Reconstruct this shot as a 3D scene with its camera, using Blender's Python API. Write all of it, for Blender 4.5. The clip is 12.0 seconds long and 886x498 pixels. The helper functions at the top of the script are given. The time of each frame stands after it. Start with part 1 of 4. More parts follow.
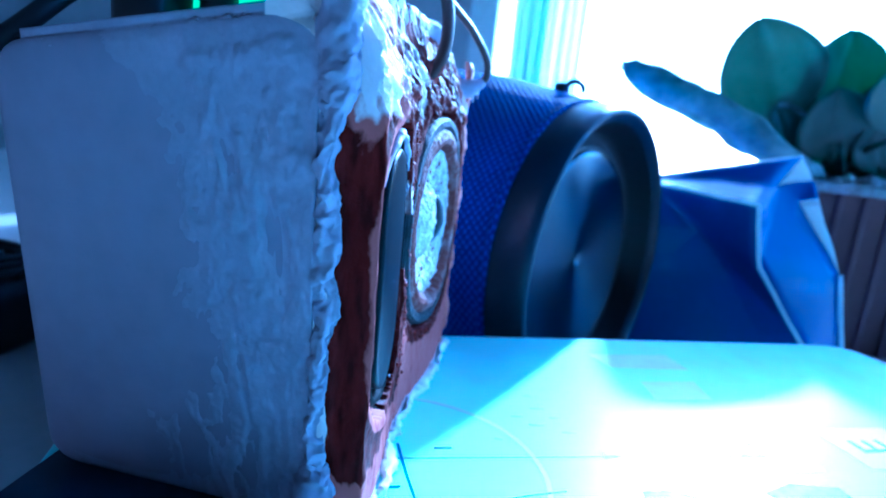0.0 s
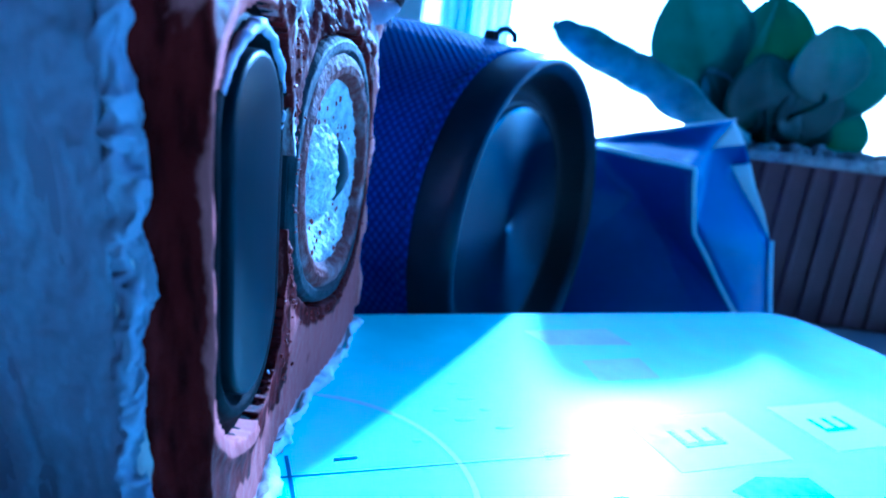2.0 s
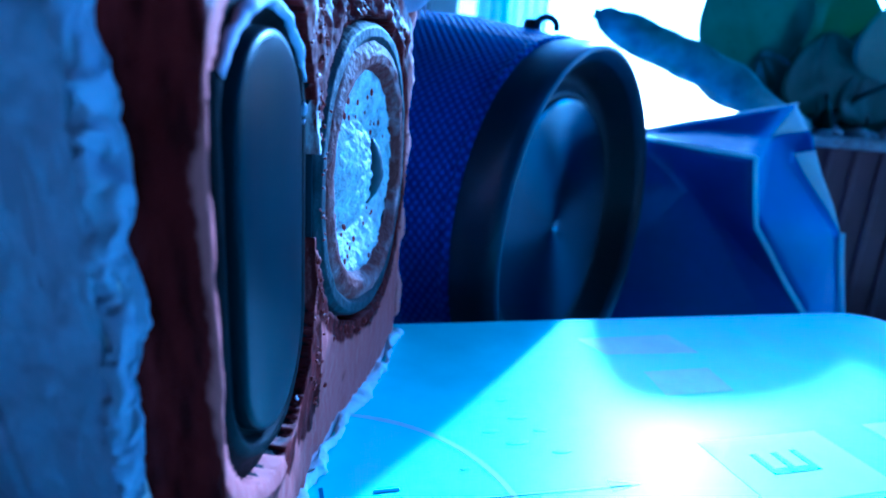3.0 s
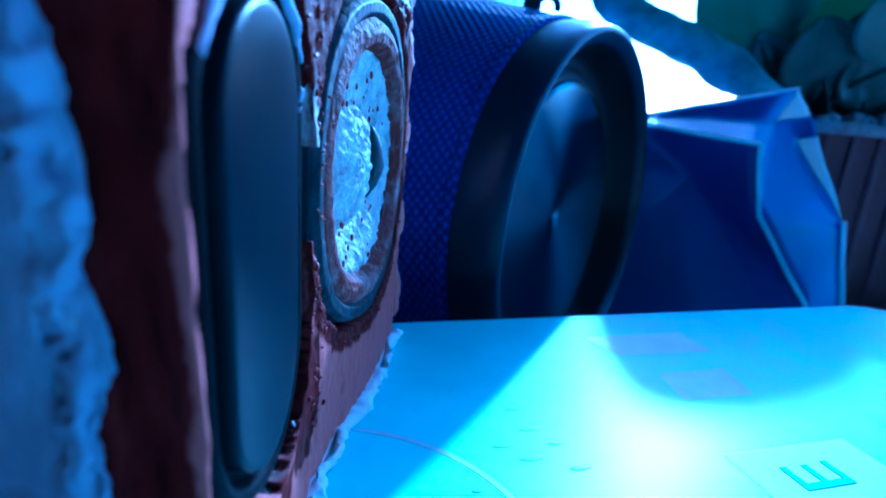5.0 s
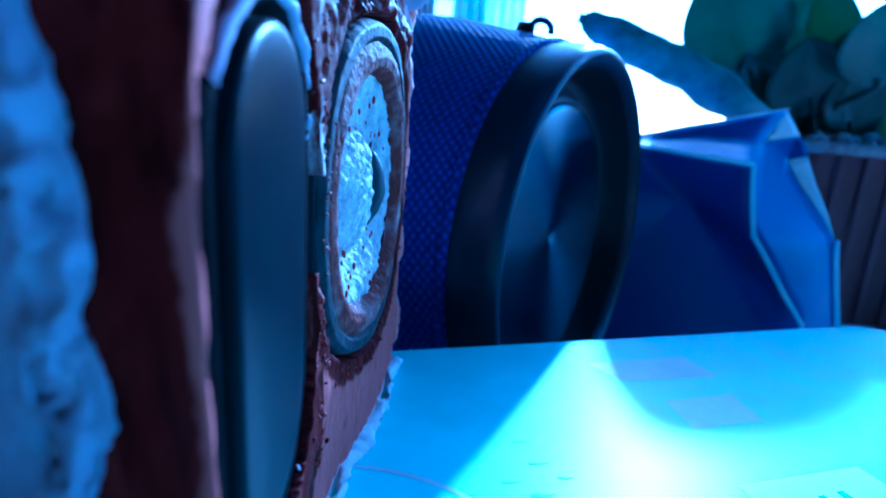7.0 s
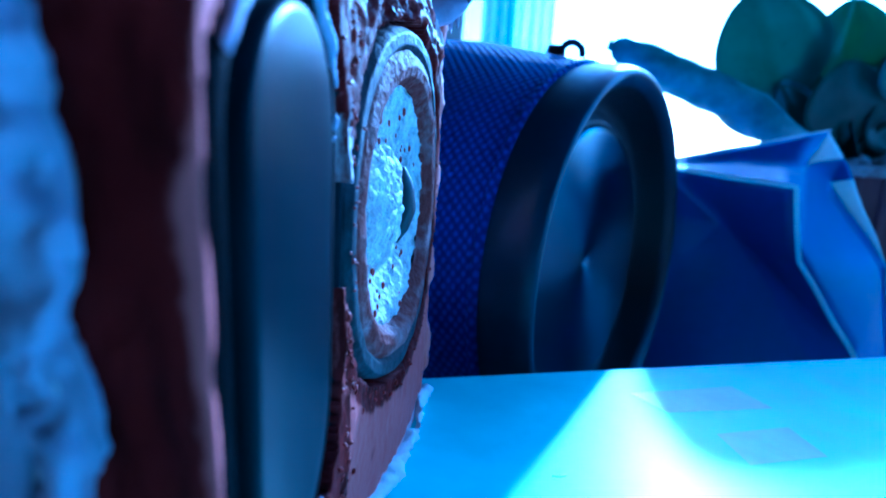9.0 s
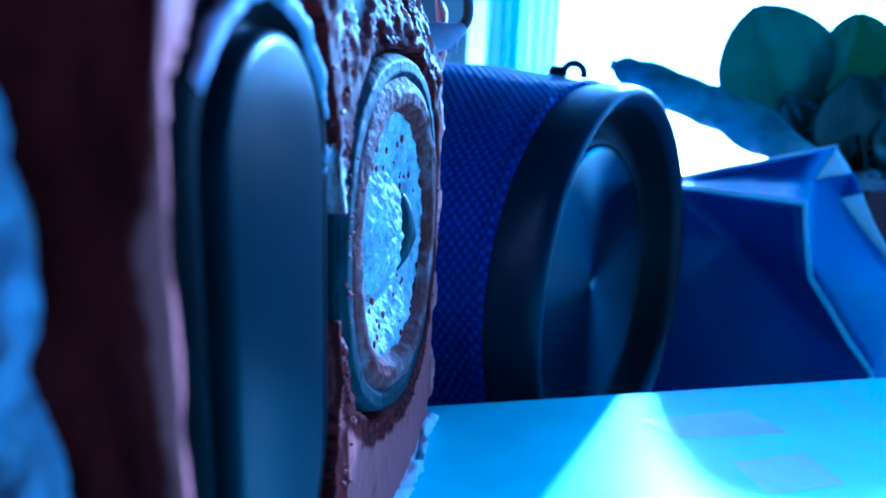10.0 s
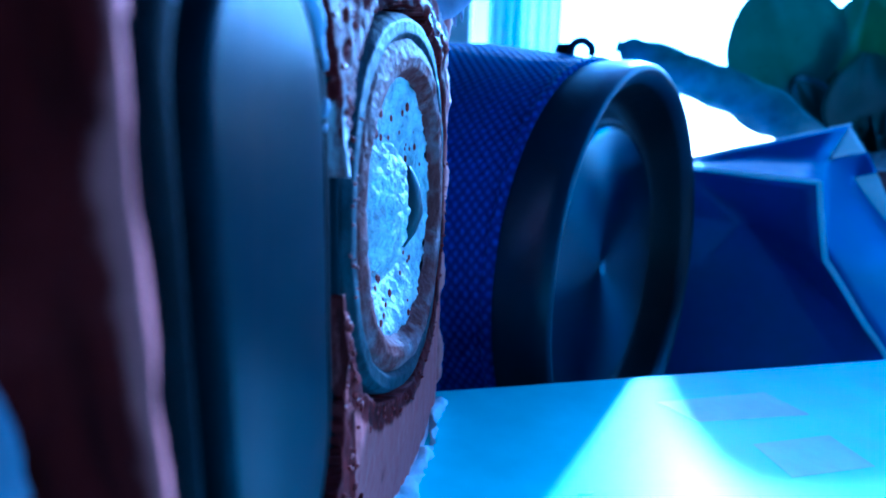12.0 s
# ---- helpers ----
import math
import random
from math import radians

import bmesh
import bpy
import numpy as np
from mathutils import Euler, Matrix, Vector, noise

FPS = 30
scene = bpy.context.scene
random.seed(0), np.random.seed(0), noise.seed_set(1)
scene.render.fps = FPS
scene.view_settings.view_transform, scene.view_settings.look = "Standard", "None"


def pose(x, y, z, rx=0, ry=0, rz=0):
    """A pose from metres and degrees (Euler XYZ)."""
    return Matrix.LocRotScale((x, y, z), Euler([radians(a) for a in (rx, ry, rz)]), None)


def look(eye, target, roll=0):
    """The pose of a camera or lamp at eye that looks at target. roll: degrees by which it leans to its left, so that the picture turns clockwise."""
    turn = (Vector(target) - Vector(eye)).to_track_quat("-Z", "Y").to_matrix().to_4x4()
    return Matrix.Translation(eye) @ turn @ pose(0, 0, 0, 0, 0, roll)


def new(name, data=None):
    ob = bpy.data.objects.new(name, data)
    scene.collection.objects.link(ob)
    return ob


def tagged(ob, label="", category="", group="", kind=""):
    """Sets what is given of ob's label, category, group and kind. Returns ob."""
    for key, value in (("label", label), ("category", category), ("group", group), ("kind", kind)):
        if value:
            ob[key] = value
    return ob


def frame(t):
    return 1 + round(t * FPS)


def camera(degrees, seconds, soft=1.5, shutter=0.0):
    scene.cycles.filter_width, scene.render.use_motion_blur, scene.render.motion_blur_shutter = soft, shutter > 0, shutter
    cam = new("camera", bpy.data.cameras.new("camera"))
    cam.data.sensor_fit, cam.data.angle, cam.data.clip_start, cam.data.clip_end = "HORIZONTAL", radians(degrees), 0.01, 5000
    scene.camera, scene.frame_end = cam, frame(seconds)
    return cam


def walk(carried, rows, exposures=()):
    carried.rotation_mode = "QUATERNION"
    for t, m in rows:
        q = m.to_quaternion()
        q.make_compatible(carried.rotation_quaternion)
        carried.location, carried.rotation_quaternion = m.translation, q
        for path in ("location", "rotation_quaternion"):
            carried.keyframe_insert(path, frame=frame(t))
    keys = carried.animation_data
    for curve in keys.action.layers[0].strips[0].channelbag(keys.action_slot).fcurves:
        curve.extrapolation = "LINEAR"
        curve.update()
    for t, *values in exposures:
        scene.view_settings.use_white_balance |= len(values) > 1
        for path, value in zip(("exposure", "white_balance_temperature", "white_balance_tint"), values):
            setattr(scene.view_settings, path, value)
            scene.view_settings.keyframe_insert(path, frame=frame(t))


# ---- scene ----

cam = camera(73.99, 12.0, soft=1.85)
cam.data.dof.use_dof = True
cam.data.dof.focus_distance = 0.066
cam.data.dof.aperture_fstop = 34.0
PATH = [
    (0, (0.01442, -0.05678, 0.04899), (0.00204, 0.04020, 0.02801), 6.29),
    (0.5, (0.01891, -0.05372, 0.04750), (0.00850, 0.04323, 0.02530), 6.00),
    (1, (0.02004, -0.05256, 0.04682), (0.00942, 0.04436, 0.02461), 5.42),
    (1.5, (0.01898, -0.05165, 0.04703), (0.00857, 0.04540, 0.02528), 5.09),
    (2, (0.01610, -0.03745, 0.04292), (0.01572, 0.05968, 0.01913), 7.18),
    (2.5, (0.01434, -0.03129, 0.04134), (0.00977, 0.06547, 0.01647), 6.39),
    (3, (0.01544, -0.02953, 0.04150), (0.00814, 0.06718, 0.01713), 4.78),
    (5, (0.01242, -0.02282, 0.04141), (0.00749, 0.07341, 0.01464), 4.98),
    (5.5, (0.01273, -0.02149, 0.04112), (0.00866, 0.07415, 0.01221), 4.85),
    (6, (0.01227, -0.02127, 0.04098), (0.00695, 0.07466, 0.01324), 4.71),
    (6.5, (0.01122, -0.02104, 0.04161), (0.00779, 0.07588, 0.01721), 4.76),
    (8.5, (0.00967, -0.01893, 0.04093), (0.00491, 0.07852, 0.01899), 3.85),
    (9, (0.00982, -0.01761, 0.03929), (0.00117, 0.08029, 0.02085), 3.86),
    (9.5, (0.01069, -0.01634, 0.03877), (0.00069, 0.08131, 0.01971), 2.73),
    (10, (0.01050, -0.01627, 0.03989), (0.00023, 0.08205, 0.02475), 2.75),
    (10.5, (0.01016, -0.01559, 0.03637), (0.00026, 0.08224, 0.01817), 3.51),
    (11, (0.00988, -0.01541, 0.03582), (-0.00107, 0.08210, 0.01657), 3.30),
    (11.5, (0.01032, -0.01412, 0.03722), (-0.00040, 0.08389, 0.02048), 3.44),
    (12, (0.00977, -0.01340, 0.03774), (-0.00113, 0.08459, 0.02099), 2.03),
]
EXPOSURES = [(0.0, 2.35, 3080, 5), (0.5, 2.08, 3020, 5), (1.5, 1.85, 2970, 5), (2.5, 1.7, 2920, 5), (5.0, 1.4, 2840, 5), (6.5, 1.4, 2850, 5), (8.5, 1.64, 2890, 5), (12.0, 1.58, 2890, 5)]
walk(cam, [(t, look(eye, aim, roll)) for t, eye, aim, roll in PATH], EXPOSURES)

# ---- light ----
SUN_EL, SUN_AZ = 24.0, 19.5  # degrees above the table, and east of straight ahead
world = bpy.data.worlds.new("sky")
scene.world = world
world.use_nodes = True
wn = world.node_tree
sky = wn.nodes.new("ShaderNodeTexSky")
sky.sky_type = "NISHITA"
sky.sun_disc = False
sky.sun_elevation = radians(SUN_EL)
sky.sun_rotation = radians(SUN_AZ)
wn.links.new(sky.outputs[0], wn.nodes["Background"].inputs[0])
wn.nodes["Background"].inputs[1].default_value = 0.15
sun = new("sun", bpy.data.lights.new("sun", "SUN"))
sun.data.energy = 2.7
sun.data.angle = radians(1.2)
sun.data.color = (1.0, 0.92, 0.78)
az, el = radians(SUN_AZ), radians(SUN_EL)
sun_way = Vector((math.sin(az) * math.cos(el), math.cos(az) * math.cos(el), math.sin(el)))
sun.matrix_world = look(sun_way * 3, (0, 0, 0))

# ---- helpers of this scene: meshes are written in centimetres ----
CM = 0.01


def thing(name, x, y, z, label, category, group="", kind=""):
    ob = new(name)
    ob.empty_display_size = 0.01
    ob.location = (x * CM, y * CM, z * CM)
    return tagged(ob, label, category, group, kind)


SPAN = ((-0.3, -0.52), (-0.02, -0.24), (0.69, -0.13), (3.0, 2.45), (7.2, 6.76), (7.4, 7.2))


def settle(bm):
    """The hand-made speaker is not square: its near side leans and drops away from the front."""
    for v in bm.verts:
        x, y, z = v.co
        k = 0
        while k < len(SPAN) - 2 and y > SPAN[k + 1][0]:
            k += 1
        (a, c), (b, d) = SPAN[k], SPAN[k + 1]
        near = max(0.0, min(1.0, 1 - y / 7.3))
        back = max(0.0, -x - 0.35)
        v.co.y = c + (y - a) * (d - c) / (b - a) + near * (0.065 * back + (0.45 + 0.15 * smooth01(0.2, 0.8, back)) * (1 - z / 5.5))
        v.co.z = z * (0.95 - 0.026 * back)
        v.co.x -= 0.20 * math.exp(-((y - 3.4) / 1.5) ** 2) * smooth01(-0.6, -0.2, x)
    return bm


def root_of(ob):
    while ob.parent:
        ob = ob.parent
    return ob


def finish(bm, name, mats, origin, smooth=True):
    bm.transform(Matrix.Scale(CM, 4))
    bm.transform(Matrix.Translation(-Vector(origin)))
    bmesh.ops.recalc_face_normals(bm, faces=bm.faces)
    me = bpy.data.meshes.new(name)
    for f in bm.faces:
        f.smooth = smooth
    bm.to_mesh(me)
    bm.free()
    for m in (mats if isinstance(mats, (list, tuple)) else [mats]):
        me.materials.append(m)
    return me


def part(name, bm, mats, parent, label="", smooth=True):
    """One mesh under a thing or under a part; the bmesh is in world centimetres."""
    root = root_of(parent)
    if root.name == "homemade_speaker":
        settle(bm)
    ob = new(name, finish(bm, name, mats, root.location, smooth))
    ob.parent = parent
    if label:
        ob["label"] = label
    return ob


def placed(name, bm, mats, parent, m, label=""):
    """A part whose mesh has its own axes; m places it, in centimetres."""
    bm.transform(Matrix.Scale(CM, 4))
    bmesh.ops.recalc_face_normals(bm, faces=bm.faces)
    me = bpy.data.meshes.new(name)
    for f in bm.faces:
        f.smooth = True
    bm.to_mesh(me)
    bm.free()
    me.materials.append(mats)
    ob = new(name, me)
    ob.parent = parent
    turn = m.to_3x3().to_4x4()
    ob.matrix_basis = Matrix.Translation(m.translation * CM - root_of(parent).location) @ turn
    if label:
        ob["label"] = label
    return ob


def single(name, bm, mats, label, category, kind="", smooth=True, group=""):
    """A thing or a piece of the setting that is one mesh."""
    vs = [v.co for v in bm.verts]
    base = Vector((sum(v.x for v in vs) / len(vs), sum(v.y for v in vs) / len(vs), min(v.z for v in vs))) * CM
    ob = new(name, finish(bm, name, mats, base, smooth))
    ob.location = base
    return tagged(ob, label, category, group, kind)


def box(x0, x1, y0, y1, z0, z1, bevel=0.0, seg=2, bm=None, m=None):
    bm2 = bmesh.new()
    bmesh.ops.create_cube(bm2, size=1)
    for v in bm2.verts:
        v.co = Vector((x0 + (v.co.x + 0.5) * (x1 - x0), y0 + (v.co.y + 0.5) * (y1 - y0), z0 + (v.co.z + 0.5) * (z1 - z0)))
    if bevel:
        bmesh.ops.bevel(bm2, geom=bm2.edges[:], offset=bevel, segments=seg, affect="EDGES", profile=0.5)
    if m is not None:
        bm2.transform(m)
    if bm is None:
        return bm2
    me = bpy.data.meshes.new("tmp")
    bm2.to_mesh(me)
    bm.from_mesh(me)
    bm2.free()
    bpy.data.meshes.remove(me)
    return bm


def tube(points, radius, seg=10, bm=None, ends=True):
    """A round bar along points; radius is a number or one for each point."""
    bm = bm or bmesh.new()
    pts = [Vector(p) for p in points]
    rings = []
    up = Vector((0.13, 0.21, 0.97))
    for i, p in enumerate(pts):
        d = (pts[min(i + 1, len(pts) - 1)] - pts[max(i - 1, 0)]).normalized()
        a = d.cross(up)
        if a.length < 1e-3:
            a = d.cross(Vector((1, 0, 0)))
        a.normalize()
        b = d.cross(a)
        up = a.cross(d)
        r = radius[i] if isinstance(radius, (list, tuple)) else radius
        rings.append([bm.verts.new(p + (a * math.cos(k * math.tau / seg) + b * math.sin(k * math.tau / seg)) * r) for k in range(seg)])
    for r0, r1 in zip(rings, rings[1:]):
        for k in range(seg):
            bm.faces.new((r0[k], r0[(k + 1) % seg], r1[(k + 1) % seg], r1[k]))
    if ends:
        bm.faces.new(rings[0])
        bm.faces.new(rings[-1][::-1])
    return bm


def curve(points, n=8):
    """A smooth line through the points (Catmull-Rom)."""
    p = [Vector(q) for q in points]
    p = [p[0] * 2 - p[1]] + p + [p[-1] * 2 - p[-2]]
    out = []
    for i in range(1, len(p) - 2):
        for k in range(n):
            t = k / n
            out.append(0.5 * (2 * p[i] + (p[i + 1] - p[i - 1]) * t + (2 * p[i - 1] - 5 * p[i] + 4 * p[i + 1] - p[i + 2]) * t * t + (3 * p[i] - p[i - 1] - 3 * p[i + 1] + p[i + 2]) * t ** 3))
    out.append(p[-2])
    return out


def lathe(profile, seg=64, cap=True):
    """A body turned round the z axis from (radius, height) pairs."""
    bm = bmesh.new()
    rings = []
    uv = bm.loops.layers.uv.new("wrap")
    for r, h in profile:
        rings.append([bm.verts.new((r * math.cos(k * math.tau / seg), r * math.sin(k * math.tau / seg), h)) for k in range(seg)] if r > 1e-6 else [bm.verts.new((0, 0, h))])
    for (ra, ha), (rb, hb), a, b in zip(profile, profile[1:], rings, rings[1:]):
        for k in range(seg):
            q = (k + 1) % seg
            if len(a) == 1 and len(b) == 1:
                continue
            if len(a) == 1:
                bm.faces.new((a[0], b[q], b[k]))
            elif len(b) == 1:
                bm.faces.new((a[k], a[q], b[0]))
            else:
                f = bm.faces.new((a[k], a[q], b[q], b[k]))
                for loop, (kk, hh) in zip(f.loops, ((k, ha), (k + 1, ha), (k + 1, hb), (k, hb))):
                    loop[uv].uv = (kk * math.tau / seg * profile[0][0] if profile[0][0] else kk * math.tau / seg * 6.1, hh)
    return bm


def fbm(x, y, z, octaves=4):
    return noise.fractal(Vector((x, y, z)), 1.0, 2.0, octaves)


def smooth01(a, b, v):
    t = max(0.0, min(1.0, (v - a) / (b - a)))
    return t * t * (3 - 2 * t)


# ---- materials ----
def material(name, color, rough=0.5, metal=0.0, spread=0.15, scale=60.0, bump=0.0, bump_scale=400.0, second=None, second_at=0.5, coat=0.0, spec=0.5, sheen=0.0, fine=0.08):
    """Two scales of colour variation, and fine relief, at real-world size."""
    m = bpy.data.materials.new(name)
    m.use_nodes = True
    nt = m.node_tree
    b = nt.nodes["Principled BSDF"]
    L = nt.links.new
    co = nt.nodes.new("ShaderNodeTexCoord")
    n1 = nt.nodes.new("ShaderNodeTexNoise")
    n1.inputs["Scale"].default_value = scale
    n1.inputs["Detail"].default_value = 5
    L(co.outputs["Object"], n1.inputs["Vector"])
    n2 = nt.nodes.new("ShaderNodeTexNoise")
    n2.inputs["Scale"].default_value = scale * 9
    n2.inputs["Detail"].default_value = 3
    L(co.outputs["Object"], n2.inputs["Vector"])
    mix = nt.nodes.new("ShaderNodeMix")
    mix.data_type = "RGBA"
    other = second or tuple(c * (1 - spread * 2) for c in color)
    mix.inputs[6].default_value = (*color, 1)
    mix.inputs[7].default_value = (*other, 1)
    ramp = nt.nodes.new("ShaderNodeMapRange")
    ramp.inputs[1].default_value = second_at - 0.18
    ramp.inputs[2].default_value = second_at + 0.18
    L(n1.outputs[0], ramp.inputs[0])
    L(ramp.outputs[0], mix.inputs[0])
    mix2 = nt.nodes.new("ShaderNodeMix")
    mix2.data_type = "RGBA"
    mix2.blend_type = "MULTIPLY"
    mix2.inputs[0].default_value = 1.0
    L(mix.outputs[2], mix2.inputs[6])
    mr = nt.nodes.new("ShaderNodeMapRange")
    mr.inputs[3].default_value = 1 - fine * 2
    mr.inputs[4].default_value = 1 + fine * 2
    L(n2.outputs[0], mr.inputs[0])
    cc = nt.nodes.new("ShaderNodeCombineColor")
    for k in range(3):
        L(mr.outputs[0], cc.inputs[k])
    L(cc.outputs[0], mix2.inputs[7])
    L(mix2.outputs[2], b.inputs["Base Color"])
    rr = nt.nodes.new("ShaderNodeMapRange")
    rr.inputs[3].default_value = max(0.02, rough - 0.12)
    rr.inputs[4].default_value = min(1, rough + 0.12)
    L(n2.outputs[0], rr.inputs[0])
    L(rr.outputs[0], b.inputs["Roughness"])
    b.inputs["Metallic"].default_value = metal
    b.inputs["Coat Weight"].default_value = coat
    b.inputs["Coat Roughness"].default_value = 0.12
    b.inputs["Specular IOR Level"].default_value = spec
    b.inputs["Sheen Weight"].default_value = sheen
    if bump:
        n3 = nt.nodes.new("ShaderNodeTexNoise")
        n3.inputs["Scale"].default_value = bump_scale
        n3.inputs["Detail"].default_value = 6
        L(co.outputs["Object"], n3.inputs["Vector"])
        bp = nt.nodes.new("ShaderNodeBump")
        bp.inputs["Strength"].default_value = bump
        bp.inputs["Distance"].default_value = 0.0006
        L(n3.outputs[0], bp.inputs["Height"])
        L(bp.outputs[0], b.inputs["Normal"])
    return m


# cream and white sealant are darkened to carry the near side's shade
M_CREAM = material("shade-toned cream plastic", (0.26, 0.222, 0.302), 0.45, spread=0.05, scale=30, bump=0.12, bump_scale=150, spec=0.3)
M_SEALDIM = material("shade-toned white sealant", (0.325, 0.285, 0.38), 0.6, spread=0.08, scale=140, bump=0.5, bump_scale=420, spec=0.3)
M_RED = material("red brown putty", (0.11, 0.011, 0.008), 0.5, second=(0.17, 0.03, 0.022), scale=170, bump=0.4, bump_scale=500, spec=0.18)
M_PINK = material("pink putty smear", (0.42, 0.19, 0.16), 0.6, second=(0.27, 0.09, 0.075), scale=200, bump=0.4, bump_scale=600, spec=0.3)
M_RUBBER = material("black rubber", (0.003, 0.0035, 0.0045), 0.6, bump=0.1, bump_scale=900, spec=0.03)
M_RADRIM = material("dark radiator rim", (0.008, 0.01, 0.014), 0.6, spread=0.2, scale=200, bump=0.15, bump_scale=700, spec=0.06)
M_PLATE = material("dark radiator plate", (0.007, 0.009, 0.012), 0.16, spread=0.1, scale=40, spec=0.035, fine=0.0)
M_RIM = material("grey metal rim", (0.035, 0.036, 0.042), 0.6, spread=0.3, scale=300, bump=0.5, bump_scale=900, spec=0.12)
M_CONE = material("smeared cone", (0.60, 0.57, 0.55), 0.6, second=(0.24, 0.22, 0.22), second_at=0.60, scale=330, bump=1.0, bump_scale=1500, spec=0.25)
M_BROWN = material("brown smeared surround", (0.085, 0.028, 0.023), 0.65, second=(0.26, 0.20, 0.20), second_at=0.62, scale=330, bump=0.9, bump_scale=1100, spec=0.06)
# light copy of the same white sealant, for the lit foot
M_SEALLIT = material("lit-toned white sealant", (0.80, 0.82, 0.82), 0.6, spread=0.06, scale=160, bump=0.6, bump_scale=500, spec=0.3)
M_WIRE = material("dark brown wire", (0.035, 0.015, 0.012), 0.4)
M_BLACK = material("black plastic", (0.015, 0.016, 0.018), 0.45)
M_CARD = material("light blue coated card", (0.58, 0.88, 0.82), 0.32, spread=0.04, scale=14, bump=0.02, bump_scale=120, spec=0.22)
for m, r in ((M_CARD, 0.40), (M_PLATE, 0.33)):
    rough_in = m.node_tree.nodes["Principled BSDF"].inputs["Roughness"]
    m.node_tree.links.remove(rough_in.links[0])
    rough_in.default_value = r
M_CARDSIDE = material("blue card side", (0.10, 0.28, 0.45), 0.5)
M_CLOTH = material("blue speaker cloth", (0.010, 0.05, 0.31), 0.8, spread=0.2, scale=200, sheen=0.03, spec=0.15)
M_CAPRING = material("blue grey painted ring", (0.013, 0.021, 0.04), 0.36, scale=60, bump=0.05, spec=0.33)
M_DARKRING = material("black rubber ring", (0.008, 0.009, 0.014), 0.5)
M_BAG = material("navy blue glossy paper", (0.011, 0.055, 0.30), 0.36, spread=0.12, scale=25, bump=0.1, bump_scale=120)
# pale paper colour that stands for sunlight on the bag's folds
M_FOLDLIT = material("pale sunlit fold tone", (0.88, 0.92, 0.93), 0.5)
M_POT = material("dark brown planter", (0.13, 0.06, 0.062), 0.5, spread=0.2, scale=30, bump=0.1)
M_SOIL = material("pale gravel topping", (0.52, 0.52, 0.50), 0.9, second=(0.22, 0.21, 0.20), scale=220, bump=1.0, bump_scale=250)
# for the unseen walls and ceiling: dark, to cut bounce onto the cabinet
M_WALL = material("bounce-cutting dark plaster", (0.04, 0.04, 0.043), 0.8, spread=0.03, scale=4, bump=0.1, bump_scale=60)
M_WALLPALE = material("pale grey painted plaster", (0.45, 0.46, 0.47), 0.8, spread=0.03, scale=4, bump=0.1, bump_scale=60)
M_FRAME = material("white window paint", (0.78, 0.80, 0.80), 0.4, spread=0.03, scale=8)
M_DESK = material("pale desk laminate", (0.46, 0.44, 0.42), 0.45, spread=0.06, scale=20, bump=0.1, bump_scale=200)
M_FLOOR = material("dark wood floor", (0.05, 0.032, 0.022), 0.6, spread=0.2, scale=6)
M_INK = material("dark blue ink", (0.03, 0.16, 0.32), 0.4)
M_INKPINK = material("mauve print", (0.60, 0.74, 0.75), 0.45, spec=0.25)
M_INKWHITE = material("white print", (0.66, 0.80, 0.80), 0.45, spec=0.25)


def see_through(m, amount, color):
    """Lets a part of the light through a thin leaf."""
    nt = m.node_tree
    tr = nt.nodes.new("ShaderNodeBsdfTranslucent")
    tr.inputs[0].default_value = (*color, 1)
    mx = nt.nodes.new("ShaderNodeMixShader")
    mx.inputs[0].default_value = amount
    nt.links.new(nt.nodes["Principled BSDF"].outputs[0], mx.inputs[1])
    nt.links.new(tr.outputs[0], mx.inputs[2])
    nt.links.new(mx.outputs[0], nt.nodes["Material Output"].inputs[0])
    return m


M_LEAF = see_through(material("green leaf", (0.09, 0.15, 0.10), 0.32, second=(0.20, 0.27, 0.21), scale=38, bump=0.15, bump_scale=200, spec=0.6), 0.3, (0.20, 0.29, 0.20))
M_GREEN = see_through(material("green circuit board", (0.03, 0.30, 0.11), 0.4, scale=200), 0.55, (0.08, 0.75, 0.35))
# darker copy of the green leaf; the plant's inner shade is in the colour
M_LEAFSHADE = see_through(material("shade-toned green leaf", (0.035, 0.075, 0.06), 0.36, second=(0.075, 0.13, 0.10), scale=45, bump=0.15, bump_scale=200, spec=0.6), 0.3, (0.12, 0.28, 0.1))
M_LEAFB = see_through(material("grey green felted leaf", (0.10, 0.16, 0.16), 0.5, second=(0.46, 0.54, 0.52), scale=85, bump=0.4, bump_scale=260, spec=0.5), 0.2, (0.3, 0.42, 0.36))
see_through(M_FOLDLIT, 0.6, (0.85, 0.92, 0.94))

# woven cloth: rows of small raised stitches, from the wrap of the cylinder
nt = M_CLOTH.node_tree
L = nt.links.new
uvn = nt.nodes.new("ShaderNodeUVMap")
uvn.uv_map = "wrap"
mp = nt.nodes.new("ShaderNodeMapping")
mp.inputs["Rotation"].default_value = (0, 0, radians(38))
mp.inputs["Scale"].default_value = (5.0, 6.6, 1)
vor = nt.nodes.new("ShaderNodeTexVoronoi")
vor.inputs["Scale"].default_value = 1.0
vor.inputs["Randomness"].default_value = 0.12
L(uvn.outputs[0], mp.inputs[0])
L(mp.outputs[0], vor.inputs["Vector"])
bp = nt.nodes.new("ShaderNodeBump")
bp.inputs["Strength"].default_value = 1.0
bp.inputs["Distance"].default_value = 0.0009
bp.invert = True
L(vor.outputs["Distance"], bp.inputs["Height"])
L(bp.outputs[0], nt.nodes["Principled BSDF"].inputs["Normal"])
mr = nt.nodes.new("ShaderNodeMapRange")
mr.inputs[1].default_value, mr.inputs[2].default_value = 0.12, 0.5
